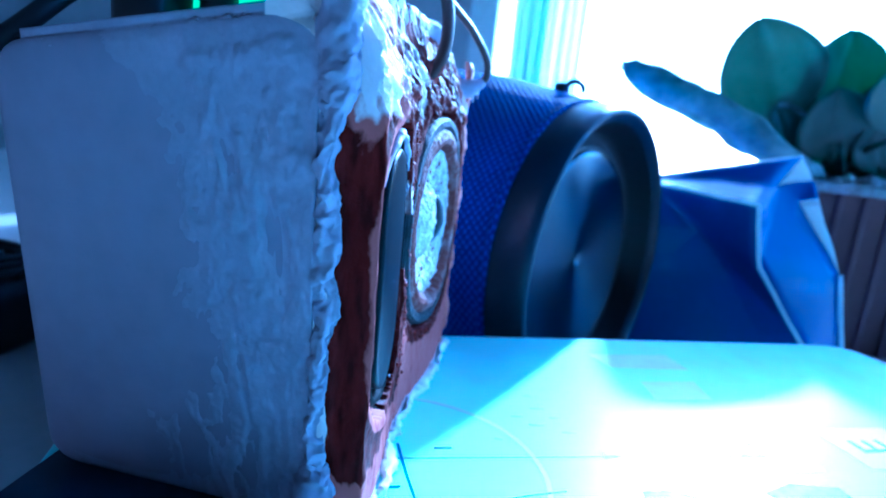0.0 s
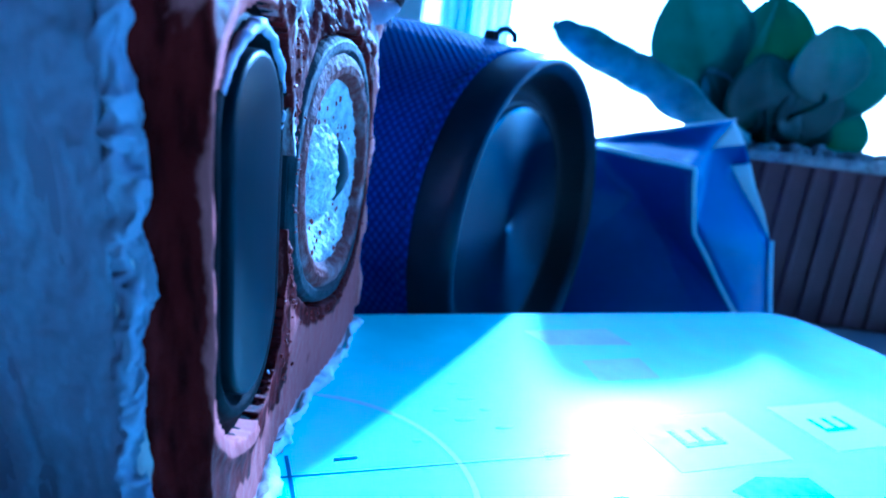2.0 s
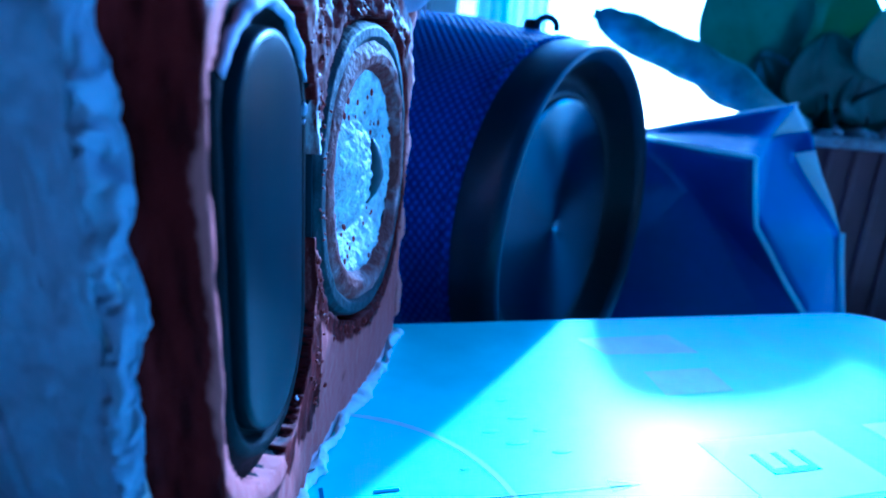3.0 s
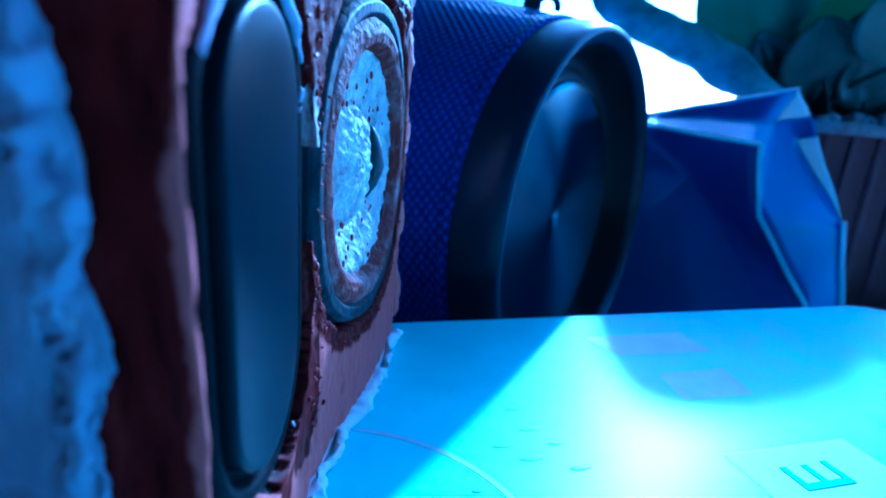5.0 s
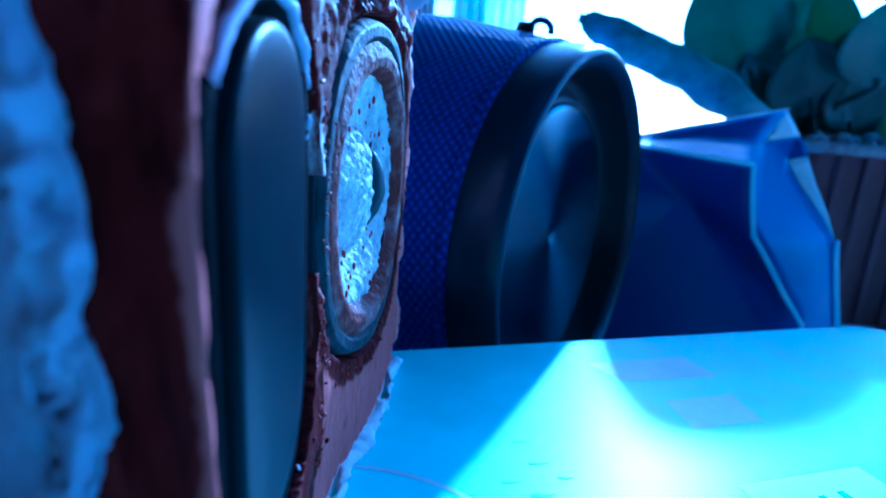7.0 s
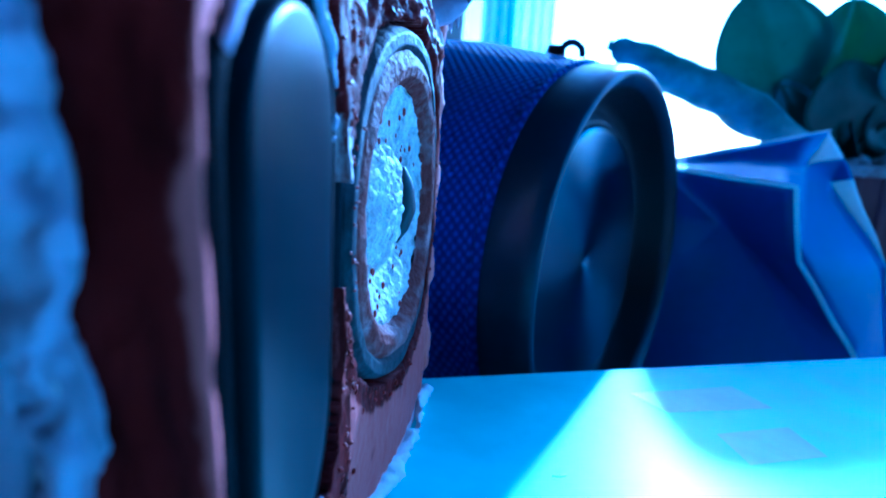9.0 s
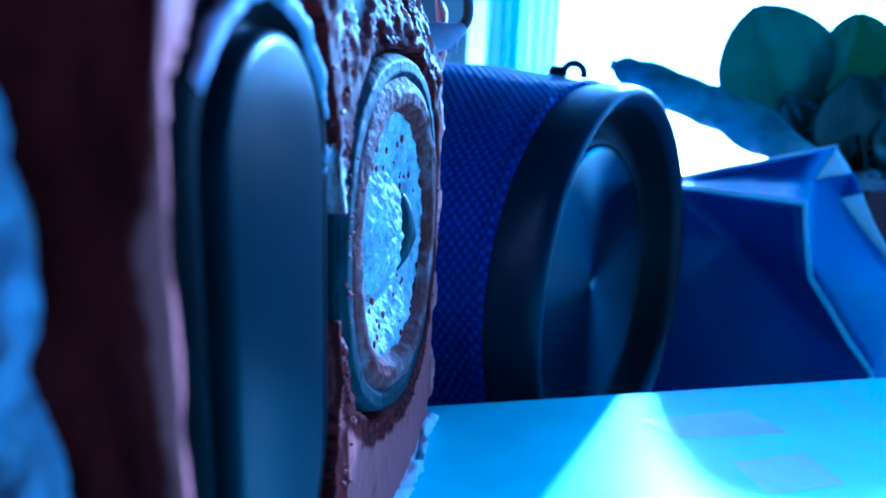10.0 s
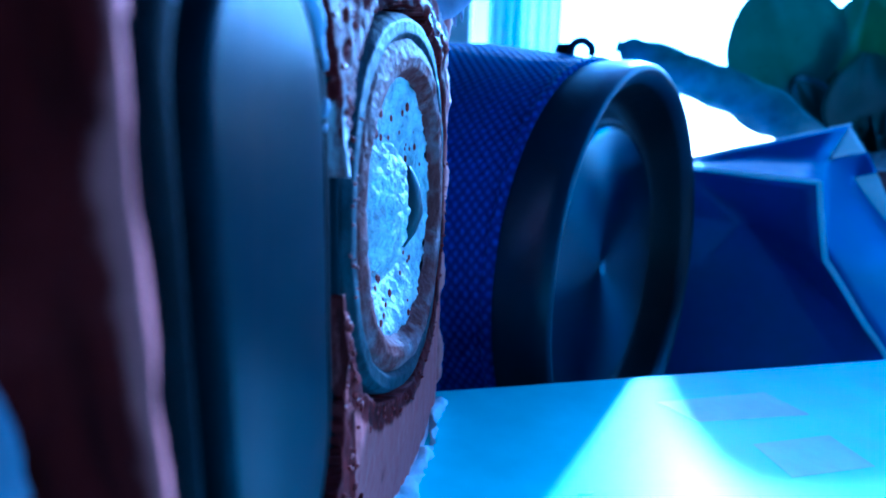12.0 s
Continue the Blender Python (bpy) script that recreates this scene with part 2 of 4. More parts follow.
L(vor.outputs["Distance"], mr.inputs[0])
mx = nt.nodes.new("ShaderNodeMix")
mx.data_type = "RGBA"
L(mr.outputs[0], mx.inputs[0])
mx.inputs[6].default_value = (0.022, 0.085, 0.42, 1)
mx.inputs[7].default_value = (0.006, 0.028, 0.19, 1)
L(mx.outputs[2], nt.nodes["Principled BSDF"].inputs["Base Color"])


def putty():
    """Red putty over which pink and white sealant has been wiped; the two masks say where, noise frays their edges."""
    m = material("smeared putty", (0.042, 0.003, 0.003), 0.55, second=(0.07, 0.007, 0.006), scale=170, bump=0.5, bump_scale=450, spec=0.04)
    nt = m.node_tree
    L = nt.links.new
    b = nt.nodes["Principled BSDF"]
    last = b.inputs["Base Color"].links[0].from_socket
    co = nt.nodes.new("ShaderNodeTexCoord")
    mp = nt.nodes.new("ShaderNodeMapping")
    mp.inputs["Rotation"].default_value = (radians(25), 0, 0)
    mp.inputs["Scale"].default_value = (1, 1, 0.45)
    L(co.outputs["Object"], mp.inputs[0])
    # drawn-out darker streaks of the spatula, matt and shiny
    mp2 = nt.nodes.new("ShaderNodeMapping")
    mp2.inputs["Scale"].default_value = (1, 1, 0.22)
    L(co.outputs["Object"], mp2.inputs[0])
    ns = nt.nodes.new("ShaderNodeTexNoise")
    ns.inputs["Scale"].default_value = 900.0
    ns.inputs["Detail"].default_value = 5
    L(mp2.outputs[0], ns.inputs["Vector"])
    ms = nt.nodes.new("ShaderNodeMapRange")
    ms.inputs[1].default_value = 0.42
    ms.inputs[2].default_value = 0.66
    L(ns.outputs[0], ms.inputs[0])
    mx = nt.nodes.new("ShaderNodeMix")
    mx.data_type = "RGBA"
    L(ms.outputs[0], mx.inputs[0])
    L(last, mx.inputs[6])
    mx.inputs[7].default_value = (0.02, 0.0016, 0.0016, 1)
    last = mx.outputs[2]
    for name, colour, f in (("pink", (0.26, 0.092, 0.08), 190.0), ("white", (0.66, 0.56, 0.57), 150.0)):
        at = nt.nodes.new("ShaderNodeAttribute")
        at.attribute_name = name
        n = nt.nodes.new("ShaderNodeTexNoise")
        n.inputs["Scale"].default_value = f
        n.inputs["Detail"].default_value = 8
        n.inputs["Roughness"].default_value = 0.62
        L(mp.outputs[0], n.inputs["Vector"])
        add = nt.nodes.new("ShaderNodeMath")
        add.operation = "MULTIPLY_ADD"
        add.inputs[1].default_value = 1.7
        L(n.outputs[0], add.inputs[0])
        L(at.outputs["Fac"], add.inputs[2])
        mr = nt.nodes.new("ShaderNodeMapRange")
        mr.inputs[1].default_value = 1.28
        mr.inputs[2].default_value = 1.48
        L(add.outputs[0], mr.inputs[0])
        mx = nt.nodes.new("ShaderNodeMix")
        mx.data_type = "RGBA"
        L(mr.outputs[0], mx.inputs[0])
        L(last, mx.inputs[6])
        mx.inputs[7].default_value = (*colour, 1)
        last = mx.outputs[2]
    L(last, b.inputs["Base Color"])
    return m


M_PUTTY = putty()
M_BRUSH = bpy.data.materials.new("spun metal")
M_GLASS = bpy.data.materials.new("window glass")
for m in (M_BRUSH, M_GLASS):
    m.use_nodes = True
b = M_BRUSH.node_tree.nodes["Principled BSDF"]
b.inputs["Base Color"].default_value = (0.12, 0.145, 0.175, 1)
b.inputs["Metallic"].default_value = 1.0
b.inputs["Roughness"].default_value = 0.25
b.inputs["Anisotropic Rotation"].default_value = 0.25
b.inputs["Anisotropic"].default_value = 0.9
tg = M_BRUSH.node_tree.nodes.new("ShaderNodeTangent")
tg.direction_type = "RADIAL"
tg.axis = "Z"
M_BRUSH.node_tree.links.new(tg.outputs[0], b.inputs["Tangent"])
b = M_GLASS.node_tree.nodes["Principled BSDF"]
b.inputs["Base Color"].default_value = (1, 1, 1, 1)
b.inputs["Roughness"].default_value = 0.0
b.inputs["Transmission Weight"].default_value = 1.0
b.inputs["IOR"].default_value = 1.02

# ---- the room ----
ZT = -5.3   # desk top
WY = 110.0  # window wall
X0, X1, Y0, Z0, Z1 = -170.0, 200.0, -230.0, -80.0, 175.0
single("floor", box(X0 - 12, X1 + 12, Y0 - 12, WY + 14, Z0 - 8, Z0), M_FLOOR, "dark brown wooden room floor", "floor", "structure", False)
single("ceiling", box(X0 - 12, X1 + 12, Y0 - 12, WY + 14, Z1, Z1 + 8), M_WALL, "unseen ceiling, kept dark to cut bounce light", "ceiling", "structure", False)
single("wall_west", box(X0 - 12, X0, Y0 - 12, WY + 14, Z0, Z1), M_WALLPALE, "pale grey painted side wall", "wall", "structure", False)
EY0, EY1, EZ0, EZ1 = -40.0, 95.0, 0.0, 150.0  # unseen side window, added to light the speaker's front
we = box(X1, X1 + 12, Y0 - 12, EY0, Z0, Z1)
box(X1, X1 + 12, EY1, WY + 14, Z0, Z1, bm=we)
box(X1, X1 + 12, EY0, EY1, Z0, EZ0, bm=we)
box(X1, X1 + 12, EY0, EY1, EZ1, Z1, bm=we)
single("wall_east", we, M_WALL, "unseen side wall, kept dark to cut bounce light", "wall", "structure", False)
fill_win = thing("fill_window", X1 + 6, 0, EZ0, "unseen side window added to light the speaker's front", "window", kind="structure")
fr = box(X1 + 3, X1 + 9, EY0, EY0 + 5, EZ0, EZ1, 0.4)
box(X1 + 3, X1 + 9, EY1 - 5, EY1, EZ0, EZ1, 0.4, bm=fr)
box(X1 + 3, X1 + 9, EY0 + 5, EY1 - 5, EZ0, EZ0 + 5, 0.4, bm=fr)
box(X1 + 3, X1 + 9, EY0 + 5, EY1 - 5, EZ1 - 5, EZ1, 0.4, bm=fr)
part("window_frame", fr, M_FRAME, fill_win, smooth=False)
p = part("pane", box(X1 + 5, X1 + 5.4, EY0 + 5, EY1 - 5, EZ0 + 5, EZ1 - 5), M_GLASS, fill_win, smooth=False)
p.visible_shadow = False
single("wall_south", box(X0, X1, Y0 - 12, Y0, Z0, Z1), M_WALL, "unseen wall behind the desk, kept dark to cut bounce light", "wall", "structure", False)
WX0, WX1, WZ0, WZ1 = -13.0, 190.0, -14.0, 160.0
wn_bm = box(X0, WX0, WY, WY + 14, Z0, Z1)
box(WX1, X1, WY, WY + 14, Z0, Z1, bm=wn_bm)
box(WX0, WX1, WY, WY + 14, Z0, WZ0, bm=wn_bm)
box(WX0, WX1, WY, WY + 14, WZ1, Z1, bm=wn_bm)
single("wall_north", wn_bm, M_WALLPALE, "pale grey painted window wall", "wall", "structure", False)
win = thing("window_1", (WX0 + WX1) / 2, WY + 5, WZ0, "large bright window with white painted frame", "window", kind="structure")
fr = box(WX0, WX0 + 5, WY + 2, WY + 9, WZ0, WZ1, 0.4)
box(WX1 - 5, WX1, WY + 2, WY + 9, WZ0, WZ1, 0.4, bm=fr)
box(WX0 + 5, WX1 - 5, WY + 2, WY + 9, WZ0, WZ0 + 5, 0.4, bm=fr)
box(WX0 + 5, WX1 - 5, WY + 2, WY + 9, WZ1 - 5, WZ1, 0.4, bm=fr)
part("window_frame", fr, M_FRAME, win, smooth=False)
part("mullion", box(-2.0, 3.5, WY + 2, WY + 9, WZ0 + 5, WZ1 - 5, 0.5), M_FRAME, win, smooth=False)
for a, c in ((WX0 + 5, -2.0), (3.5, WX1 - 5)):
    p = part("pane", box(a, c, WY + 5, WY + 5.4, WZ0 + 5, WZ1 - 5), M_GLASS, win, smooth=False)
    p.visible_shadow = False
part("window_sill", box(WX0, WX1, WY - 6, WY + 2, WZ0 - 2, WZ0, 0.4), M_FRAME, win, smooth=False)

M_SHEER = see_through(material("sheer teal cloth", (0.38, 0.55, 0.55), 0.9, spread=0.05, scale=30), 0.75, (0.72, 0.86, 0.86))
bm = bmesh.new()
cols = []
for k in range(61):
    x = -4.4 + 12.6 * k / 60
    y = WY - 3 + 0.8 * math.sin(k * 0.75) + 0.3 * math.sin(k * 1.9)
    cols.append((bm.verts.new((x, y, WZ0 - 1)), bm.verts.new((x - 0.2, y, 40)), bm.verts.new((x * 0.9 - 0.2, y, WZ1 - 2))))
for c, d in zip(cols, cols[1:]):
    for j in range(2):
        bm.faces.new((c[j], d[j], d[j + 1], c[j + 1]))
single("curtain", bm, M_SHEER, "narrow sheer teal curtain hanging in the window", "curtain")

desk = thing("desk", 10, 20, ZT - 74, "pale grey laminate desk below the window", "desk")
part("desktop", box(-70, 95, -40, 75, ZT - 3, ZT, 0.3), M_DESK, desk, smooth=False)
for x in (-66, 88):
    for y in (-36, 68):
        part("leg", box(x, x + 4, y, y + 4, Z0, ZT - 3, 0.2), M_DESK, desk, smooth=False)

# ---- the printed carton on which the home-made speaker stands ----
ANG = radians(21.0)
UX = Vector((math.cos(ANG), math.sin(ANG), 0))
VX = Vector((-math.sin(ANG), math.cos(ANG), 0))
CORNER = Vector((10.95, 11.75, 0))
# carton axes: u to its far right, v away from the camera; the far right corner is u = 0, v = 0
CART = Matrix(((UX.x, VX.x, 0, CORNER.x), (UX.y, VX.y, 0, CORNER.y), (0, 0, 1, 0), (0, 0, 0, 1)))
carton = thing("printed_carton", 2, 0, ZT, "light blue glossy printed carton lying flat on the desk", "box")
bm = bmesh.new()
out = []
R = 0.9
for cx, cy, a0 in ((-R, -R, 0), (-18.4 + R, -R, 90), (-18.4 + R, -25 + R, 180), (-R, -25 + R, 270)):
    for k in range(7):
        a = radians(a0 + k * 15)
        out.append((cx + R * math.cos(a), cy + R * math.sin(a)))
rings = []
for inset, z in ((0.0, ZT + 0.02), (0.0, -0.22), (0.03, -0.10), (0.10, -0.025), (0.22, 0.0)):
    rings.append([bm.verts.new((x - inset * (1 if x > -10 else -1), y - inset * (1 if y > -12 else -1), z)) for x, y in out])
for r0, r1 in zip(rings, rings[1:]):
    for k in range(len(out)):
        q = (k + 1) % len(out)
        bm.faces.new((r0[k], r0[q], r1[q], r1[k]))
bm.faces.new(rings[-1])
bm.faces.new(rings[0][::-1])
bm.transform(CART)
part("carton_body", bm, M_CARD, carton)


def flat(points, z0=0.001, z1=0.004):
    """A thin printed patch on the carton, outline in world centimetres."""
    b2 = bmesh.new()
    lo = [b2.verts.new((x, y, z0)) for x, y in points]
    hi = [b2.verts.new((x, y, z1)) for x, y in points]
    b2.faces.new(hi)
    b2.faces.new(lo[::-1])
    for k in range(len(points)):
        q = (k + 1) % len(points)
        b2.faces.new((lo[k], lo[q], hi[q], hi[k]))
    return b2


def stroke(points, w):
    """A printed line of width w."""
    pts = [Vector((x, y, 0)) for x, y in points]
    left, right = [], []
    for k, p in enumerate(pts):
        d = (pts[min(k + 1, len(pts) - 1)] - pts[max(k - 1, 0)]).normalized()
        n = Vector((-d.y, d.x, 0)) * w / 2
        left.append((p + n)[:2])
        right.append((p - n)[:2])
    return flat(left + right[::-1])


def printed(name, b2, mat, label=""):
    return part(name, b2, mat, carton, label, False)


RING_C, RING_R = (0.10, 1.72), 2.27
printed("printed_circle", stroke([(RING_C[0] + RING_R * math.cos(radians(a)), RING_C[1] + RING_R * math.sin(radians(a))) for a in range(-40, 100, 4)], 0.075), M_INKPINK, "thin pink printed circle")
# navy sheet that paints the speaker's shadow onto the carton
M_CARDSHADE = material("navy shadow tone", (0.012, 0.03, 0.09), 0.4)
printed("carton_panel", flat([(-4.35, 1.6), (-0.75, 1.6), (-0.25, 0.6), (0.3, -3.5), (-4.1, -5.5)]), M_CARDSHADE, "navy sheet painted as the speaker's shadow")
printed("printed_line", stroke([(-0.05, 1.99), (3.5, 3.22)], 0.028), M_INK)
printed("printed_line", stroke([(0.03, 2.45), (0.33, 1.71), (0.6, 1.1)], 0.045), M_INK)
printed("printed_line", stroke([(1.6, 1.45), (2.1, 1.75), (2.6, 2.0)], 0.04), M_INK)
printed("printed_arrowhead", flat([(3.25, 3.05), (3.62, 3.27), (3.22, 3.27)]), M_INK)
for pts in ([(3.42, 7.64), (5.3, 8.4), (5.66, 7.63), (3.87, 7.05)], [(4.4, 6.48), (5.6, 6.96), (5.75, 6.15), (4.55, 5.68)]):
    printed("printed_patch", flat(pts), M_INKPINK, "pale mauve printed patch")
c0 = Vector((5.75, 4.18, 0))
printed("carton_panel", flat([(c0 + UX * a + VX * c)[:2] for a, c in ((-1.0, -0.7), (1.0, -0.7), (1.0, 0.6), (-1.0, 0.6))]), M_INKWHITE, "white printed panel")
c0 = Vector((8.3, 5.2, 0))
printed("carton_panel", flat([(c0 + UX * a + VX * c)[:2] for a, c in ((-0.8, -0.7), (0.9, -0.7), (0.9, 0.6), (-0.8, 0.6))]), M_INKWHITE, "white printed panel")
M_INKCYAN = material("cyan print", (0.10, 0.42, 0.58), 0.5)
for pts in ([(3.7, 2.35), (4.1, 2.5), (4.7, 2.45), (4.8, 2.15), (4.4, 1.8), (3.7, 1.7)], [(5.6, 2.9), (6.1, 3.3), (6.9, 3.45), (7.1, 2.8), (6.1, 2.45)]):
    printed("printed_patch", flat(pts), M_INKCYAN, "cyan printed patch")


def letter(text, x, y, size, turn, mat):
    cu = bpy.data.curves.new("letter", "FONT")
    cu.body, cu.size, cu.align_x, cu.align_y, cu.extrude = text, size * CM, "CENTER", "CENTER", 0.00003
    tmp = bpy.data.objects.new("letter", cu)
    me = bpy.data.meshes.new_from_object(tmp)
    bpy.data.objects.remove(tmp)
    me.materials.append(mat)
    ob = new("printed_letter", me)
    ob.parent = carton
    ob.matrix_basis = Matrix.Translation(Vector((x, y, 0.008)) * CM - carton.location) @ Matrix.Rotation(radians(turn), 4, "Z")
    return ob


letter("1", 0.75, 2.55, 0.42, 111, M_INK)
letter("1", 0.2, 1.35, 0.42, 111, M_INK)
letter("E", 5.7, 4.15, 1.1, 111, M_INKCYAN)
letter("E", 8.3, 5.15, 1.0, 111, M_INKCYAN)
for x, y, a, c in ((2.21, 4.45, 0.15, 0.05), (1.84, 4.01, 0.12, 0.05), (2.19, 3.83, 0.16, 0.06), (2.5, 4.2, 0.1, 0.05), (1.56, 3.13, 0.07, 0.04), (2.0, 4.9, 0.1, 0.04), (2.75, 3.75, 0.14, 0.05)):
    bm = bmesh.new()
    bmesh.ops.create_uvsphere(bm, u_segments=16, v_segments=8, radius=1)
    bm.transform(Matrix.Translation((x, y, 0.0)) @ Matrix.Rotation(ANG, 4, "Z") @ Matrix.Diagonal((a, c, 0.008, 1)))
    part("blister", bm, M_CARD, carton)

# ---- the home-made speaker ----
BX0, BY1, BZ1 = -4.28, 7.32, 6.15
RAD_Y, RAD_Z, RAD_W, RAD_S = 1.85, 3.16, 1.16, 0.90   # passive radiator: middle, half width, half of its straight part
DRV_Y, DRV_Z, DRV_R = 4.98, 3.32, 2.06                 # driver: middle and radius
speaker = thing("homemade_speaker", -2.6, 3.7, 0, "shade-toned cream plastic box speaker smeared with shade-toned white sealant and red putty", "speaker")
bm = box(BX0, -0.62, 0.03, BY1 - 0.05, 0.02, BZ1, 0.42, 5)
part("cabinet", bm, M_CREAM, speaker, "shade-toned cream plastic cabinet")


def rad_gap(y, z):
    """Distance from the radiator's outline, outside positive."""
    return math.hypot(y - RAD_Y, max(0.0, abs(z - RAD_Z) - RAD_S)) - RAD_W


def drv_gap(y, z):
    return math.hypot(y - DRV_Y, z - DRV_Z) - DRV_R


def face_x(y, z):
    """How far the putty face stands out at a place of the front."""
    x = 0.06
    lean = 1 - smooth01(0.0, 0.72, y)
    groove = smooth01(0.75, 1.35, z) * (1 - smooth01(4.6, 5.2, z))
    step = smooth01(0.47, 0.64, y + 0.02 * fbm(z * 3, 1.0, 2.0, 3))
    x -= 0.50 * lean ** 1.35 * (1 - groove) + (0.52 - 0.16 * min(1.0, y / 0.5)) * (1 - step) * groove
    top = max(0.0, z - 5.2)
    x -= 0.30 * top ** 1.5
    x -= 0.15 * smooth01(7.05, 7.35, y)
    gr, gd = rad_gap(y, z), drv_gap(y, z)
    x += (0.03 if y < RAD_Y else 0.0) * math.exp(-((gr - 0.1) / 0.1) ** 2)
    x += (0.04 if y > DRV_Y else -0.02) * math.exp(-((gd - 0.08) / 0.08) ** 2)
    rough = 0.03 + 0.02 * math.exp(-((y - 3.05) / 0.3) ** 2) + 0.075 * smooth01(4.8, 5.3, z)
    if 0.15 < y < 0.66 and 1.2 < z < 4.7:
        rough *= 0.45
    if y < 0.15:
        rough = 0.13
    if y > 3.3 and z < 1.1:
        rough *= 0.6
    n = fbm(y * 1.6, z * 0.9, 3.1, 3) * 0.7 + fbm(y * 5.5, z * 2.6, 7.7, 5) * 0.6
    p, q = y * 0.8 + z * 0.6, z * 0.8 - y * 0.6
    ridged = 1 - abs(fbm(p * 5.5, q * 1.6, 12.0, 5)) * 1.6
    x += rough * (n + (ridged - 0.5) * 0.8 * smooth01(4.8, 5.4, z))
    x += 0.015 * smooth01(0.0, 0.4, 0.5 - abs(y - 3.05)) * fbm(y * 9, z * 7, 17.0, 3)
    return x


def blob(y, z, cy, cz, ry, rz):
    return math.exp(-((y - cy) / ry) ** 2 - ((z - cz) / rz) ** 2)


def face_masks(y, z):
    """How far a place is smeared with pink and with white, about 0 to 1; the material frays the edges."""
    zz = z + 0.3 * fbm(y * 3.0, z * 1.5, 14.0, 4)
    gr, gd = rad_gap(y, z), drv_gap(y, z)
    between = smooth01(1.6, 2.6, y) * (1 - smooth01(6.2, 6.8, y))  # darker putty above and between the two drivers
    white = 1.0 - smooth01(0.06, 0.30, z)
    white = max(white, (1 - smooth01(-0.02, 0.15, y + 0.07 * fbm(z * 1.6, 4.0, 6.0, 4))))
    white = max(white, 0.60 * smooth01(4.75, 5.5, zz + 0.10 * y * (1 if y < 3 else 0)) * (1 - 0.75 * blob(y, z, 4.5, 5.7, 0.75, 0.75)) * (1 - 0.35 * between))
    white = max(white, 0.75 * blob(y, z, 3.02, 3.9, 0.10, 0.75), 0.5 * blob(y, z, 7.2, 4.6, 0.2, 1.0))
    white = max(white, 0.72 * blob(y, z, 0.38, 3.82, 0.07, 0.18), 0.66 * blob(y, z, 0.29, 3.5, 0.04, 0.10), 0.42 * blob(y, z, 0.16, 1.9, 0.05, 0.4), 0.45 * blob(y, z, 1.1, 0.85, 0.3, 0.12))
    pink = 1 - smooth01(0.6, 1.0, zz)
    pink = max(pink, 1.2 * math.exp(-((gr - 0.02) / 0.085) ** 2) * (1 if y < RAD_Y else 0.35))
    pink = max(pink, 0.7 * smooth01(6.75, 7.1, y), 0.75 * smooth01(0.05, 0.3, gd) * (1 - smooth01(1.6, 2.4, z)) * (1 if y > 3.2 else 0))
    pink = max(pink, 0.75 * smooth01(4.7, 5.2, zz) * (1 - 0.45 * between), 0.45 * blob(y, z, 3.1, 2.5, 0.2, 2.0))
    return pink, white


NY, NZ = 200, 180
bm = bmesh.new()
pink_at, white_at = bm.verts.layers.float.new("pink"), bm.verts.layers.float.new("white")
grid = []
for j in range(NZ + 1):
    row = []
    for i in range(NY + 1):
        y = -0.02 + 7.40 * i / NY
        z = 0.02 + 6.78 * j / NZ
        edge = 0.10 * fbm(y * 1.7, 5.0, 1.0, 3) if j == NZ else (0.03 * fbm(y * 4, 2.0, 9.0, 3) if j == 0 else 0)
        v = bm.verts.new((face_x(y, z), y, max(0.01, z + edge)))
        v[pink_at], v[white_at] = face_masks(y, z)
        row.append(v)
    grid.append(row)
for j in range(NZ):
    for i in range(NY):
        y = -0.02 + 7.40 * (i + 0.5) / NY
        z = 0.02 + 6.78 * (j + 0.5) / NZ
        if rad_gap(y, z) < -0.03 or drv_gap(y, z) < -0.03:
            continue
        bm.faces.new((grid[j][i], grid[j][i + 1], grid[j + 1][i + 1], grid[j + 1][i]))
# the outer edge is turned back to the cabinet, and the holes have walls
skirt = {}
for e in [e for e in bm.edges if len(e.link_faces) == 1]:
    pair = []
    for v in e.verts:
        if v not in skirt:
            skirt[v] = bm.verts.new((v.co.x - 0.45 if 0.1 < v.co.y < 7.2 and 0.1 < v.co.z < 6.5 else -1.15, v.co.y + (0.25 if v.co.y < 0.1 else 0.0), v.co.z))
            skirt[v][pink_at], skirt[v][white_at] = v[pink_at], v[white_at]
        pair.append(skirt[v])
    bm.faces.new((e.verts[0], e.verts[1], pair[1], pair[0]))
for v in [v for v in bm.verts if not v.link_faces]:
    bm.verts.remove(v)
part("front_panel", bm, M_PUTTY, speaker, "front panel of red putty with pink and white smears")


def outline(w, h, n=24):
    """The radiator's outline at half width w, standing out by h."""
    pts = []
    for k in range(n + 1):
        a = math.pi * k / n
        pts.append((h, RAD_Y - w * math.cos(a), RAD_Z + RAD_S + w * math.sin(a)))
    for k in range(n + 1):
        a = math.pi * k / n
        pts.append((h, RAD_Y + w * math.cos(a), RAD_Z - RAD_S - w * math.sin(a)))
    return pts


def stadium(profile, fill=False, n=24):
    b2 = bmesh.new()
    rings = [[b2.verts.new(p) for p in outline(w, h, n)] for w, h in profile]
    for a, c in zip(rings, rings[1:]):
        for k in range(len(a)):
            q = (k + 1) % len(a)
            b2.faces.new((a[k], a[q], c[q], c[k]))
    if fill:
        b2.faces.new(rings[-1])
    return b2


rad = part("passive_radiator", stadium([(1.22, -0.42), (1.20, -0.03), (1.175, 0.0), (1.15, -0.01), (1.13, -0.07), (1.12, -0.42)]), M_RADRIM, speaker, "oblong passive radiator with dark grey rim")
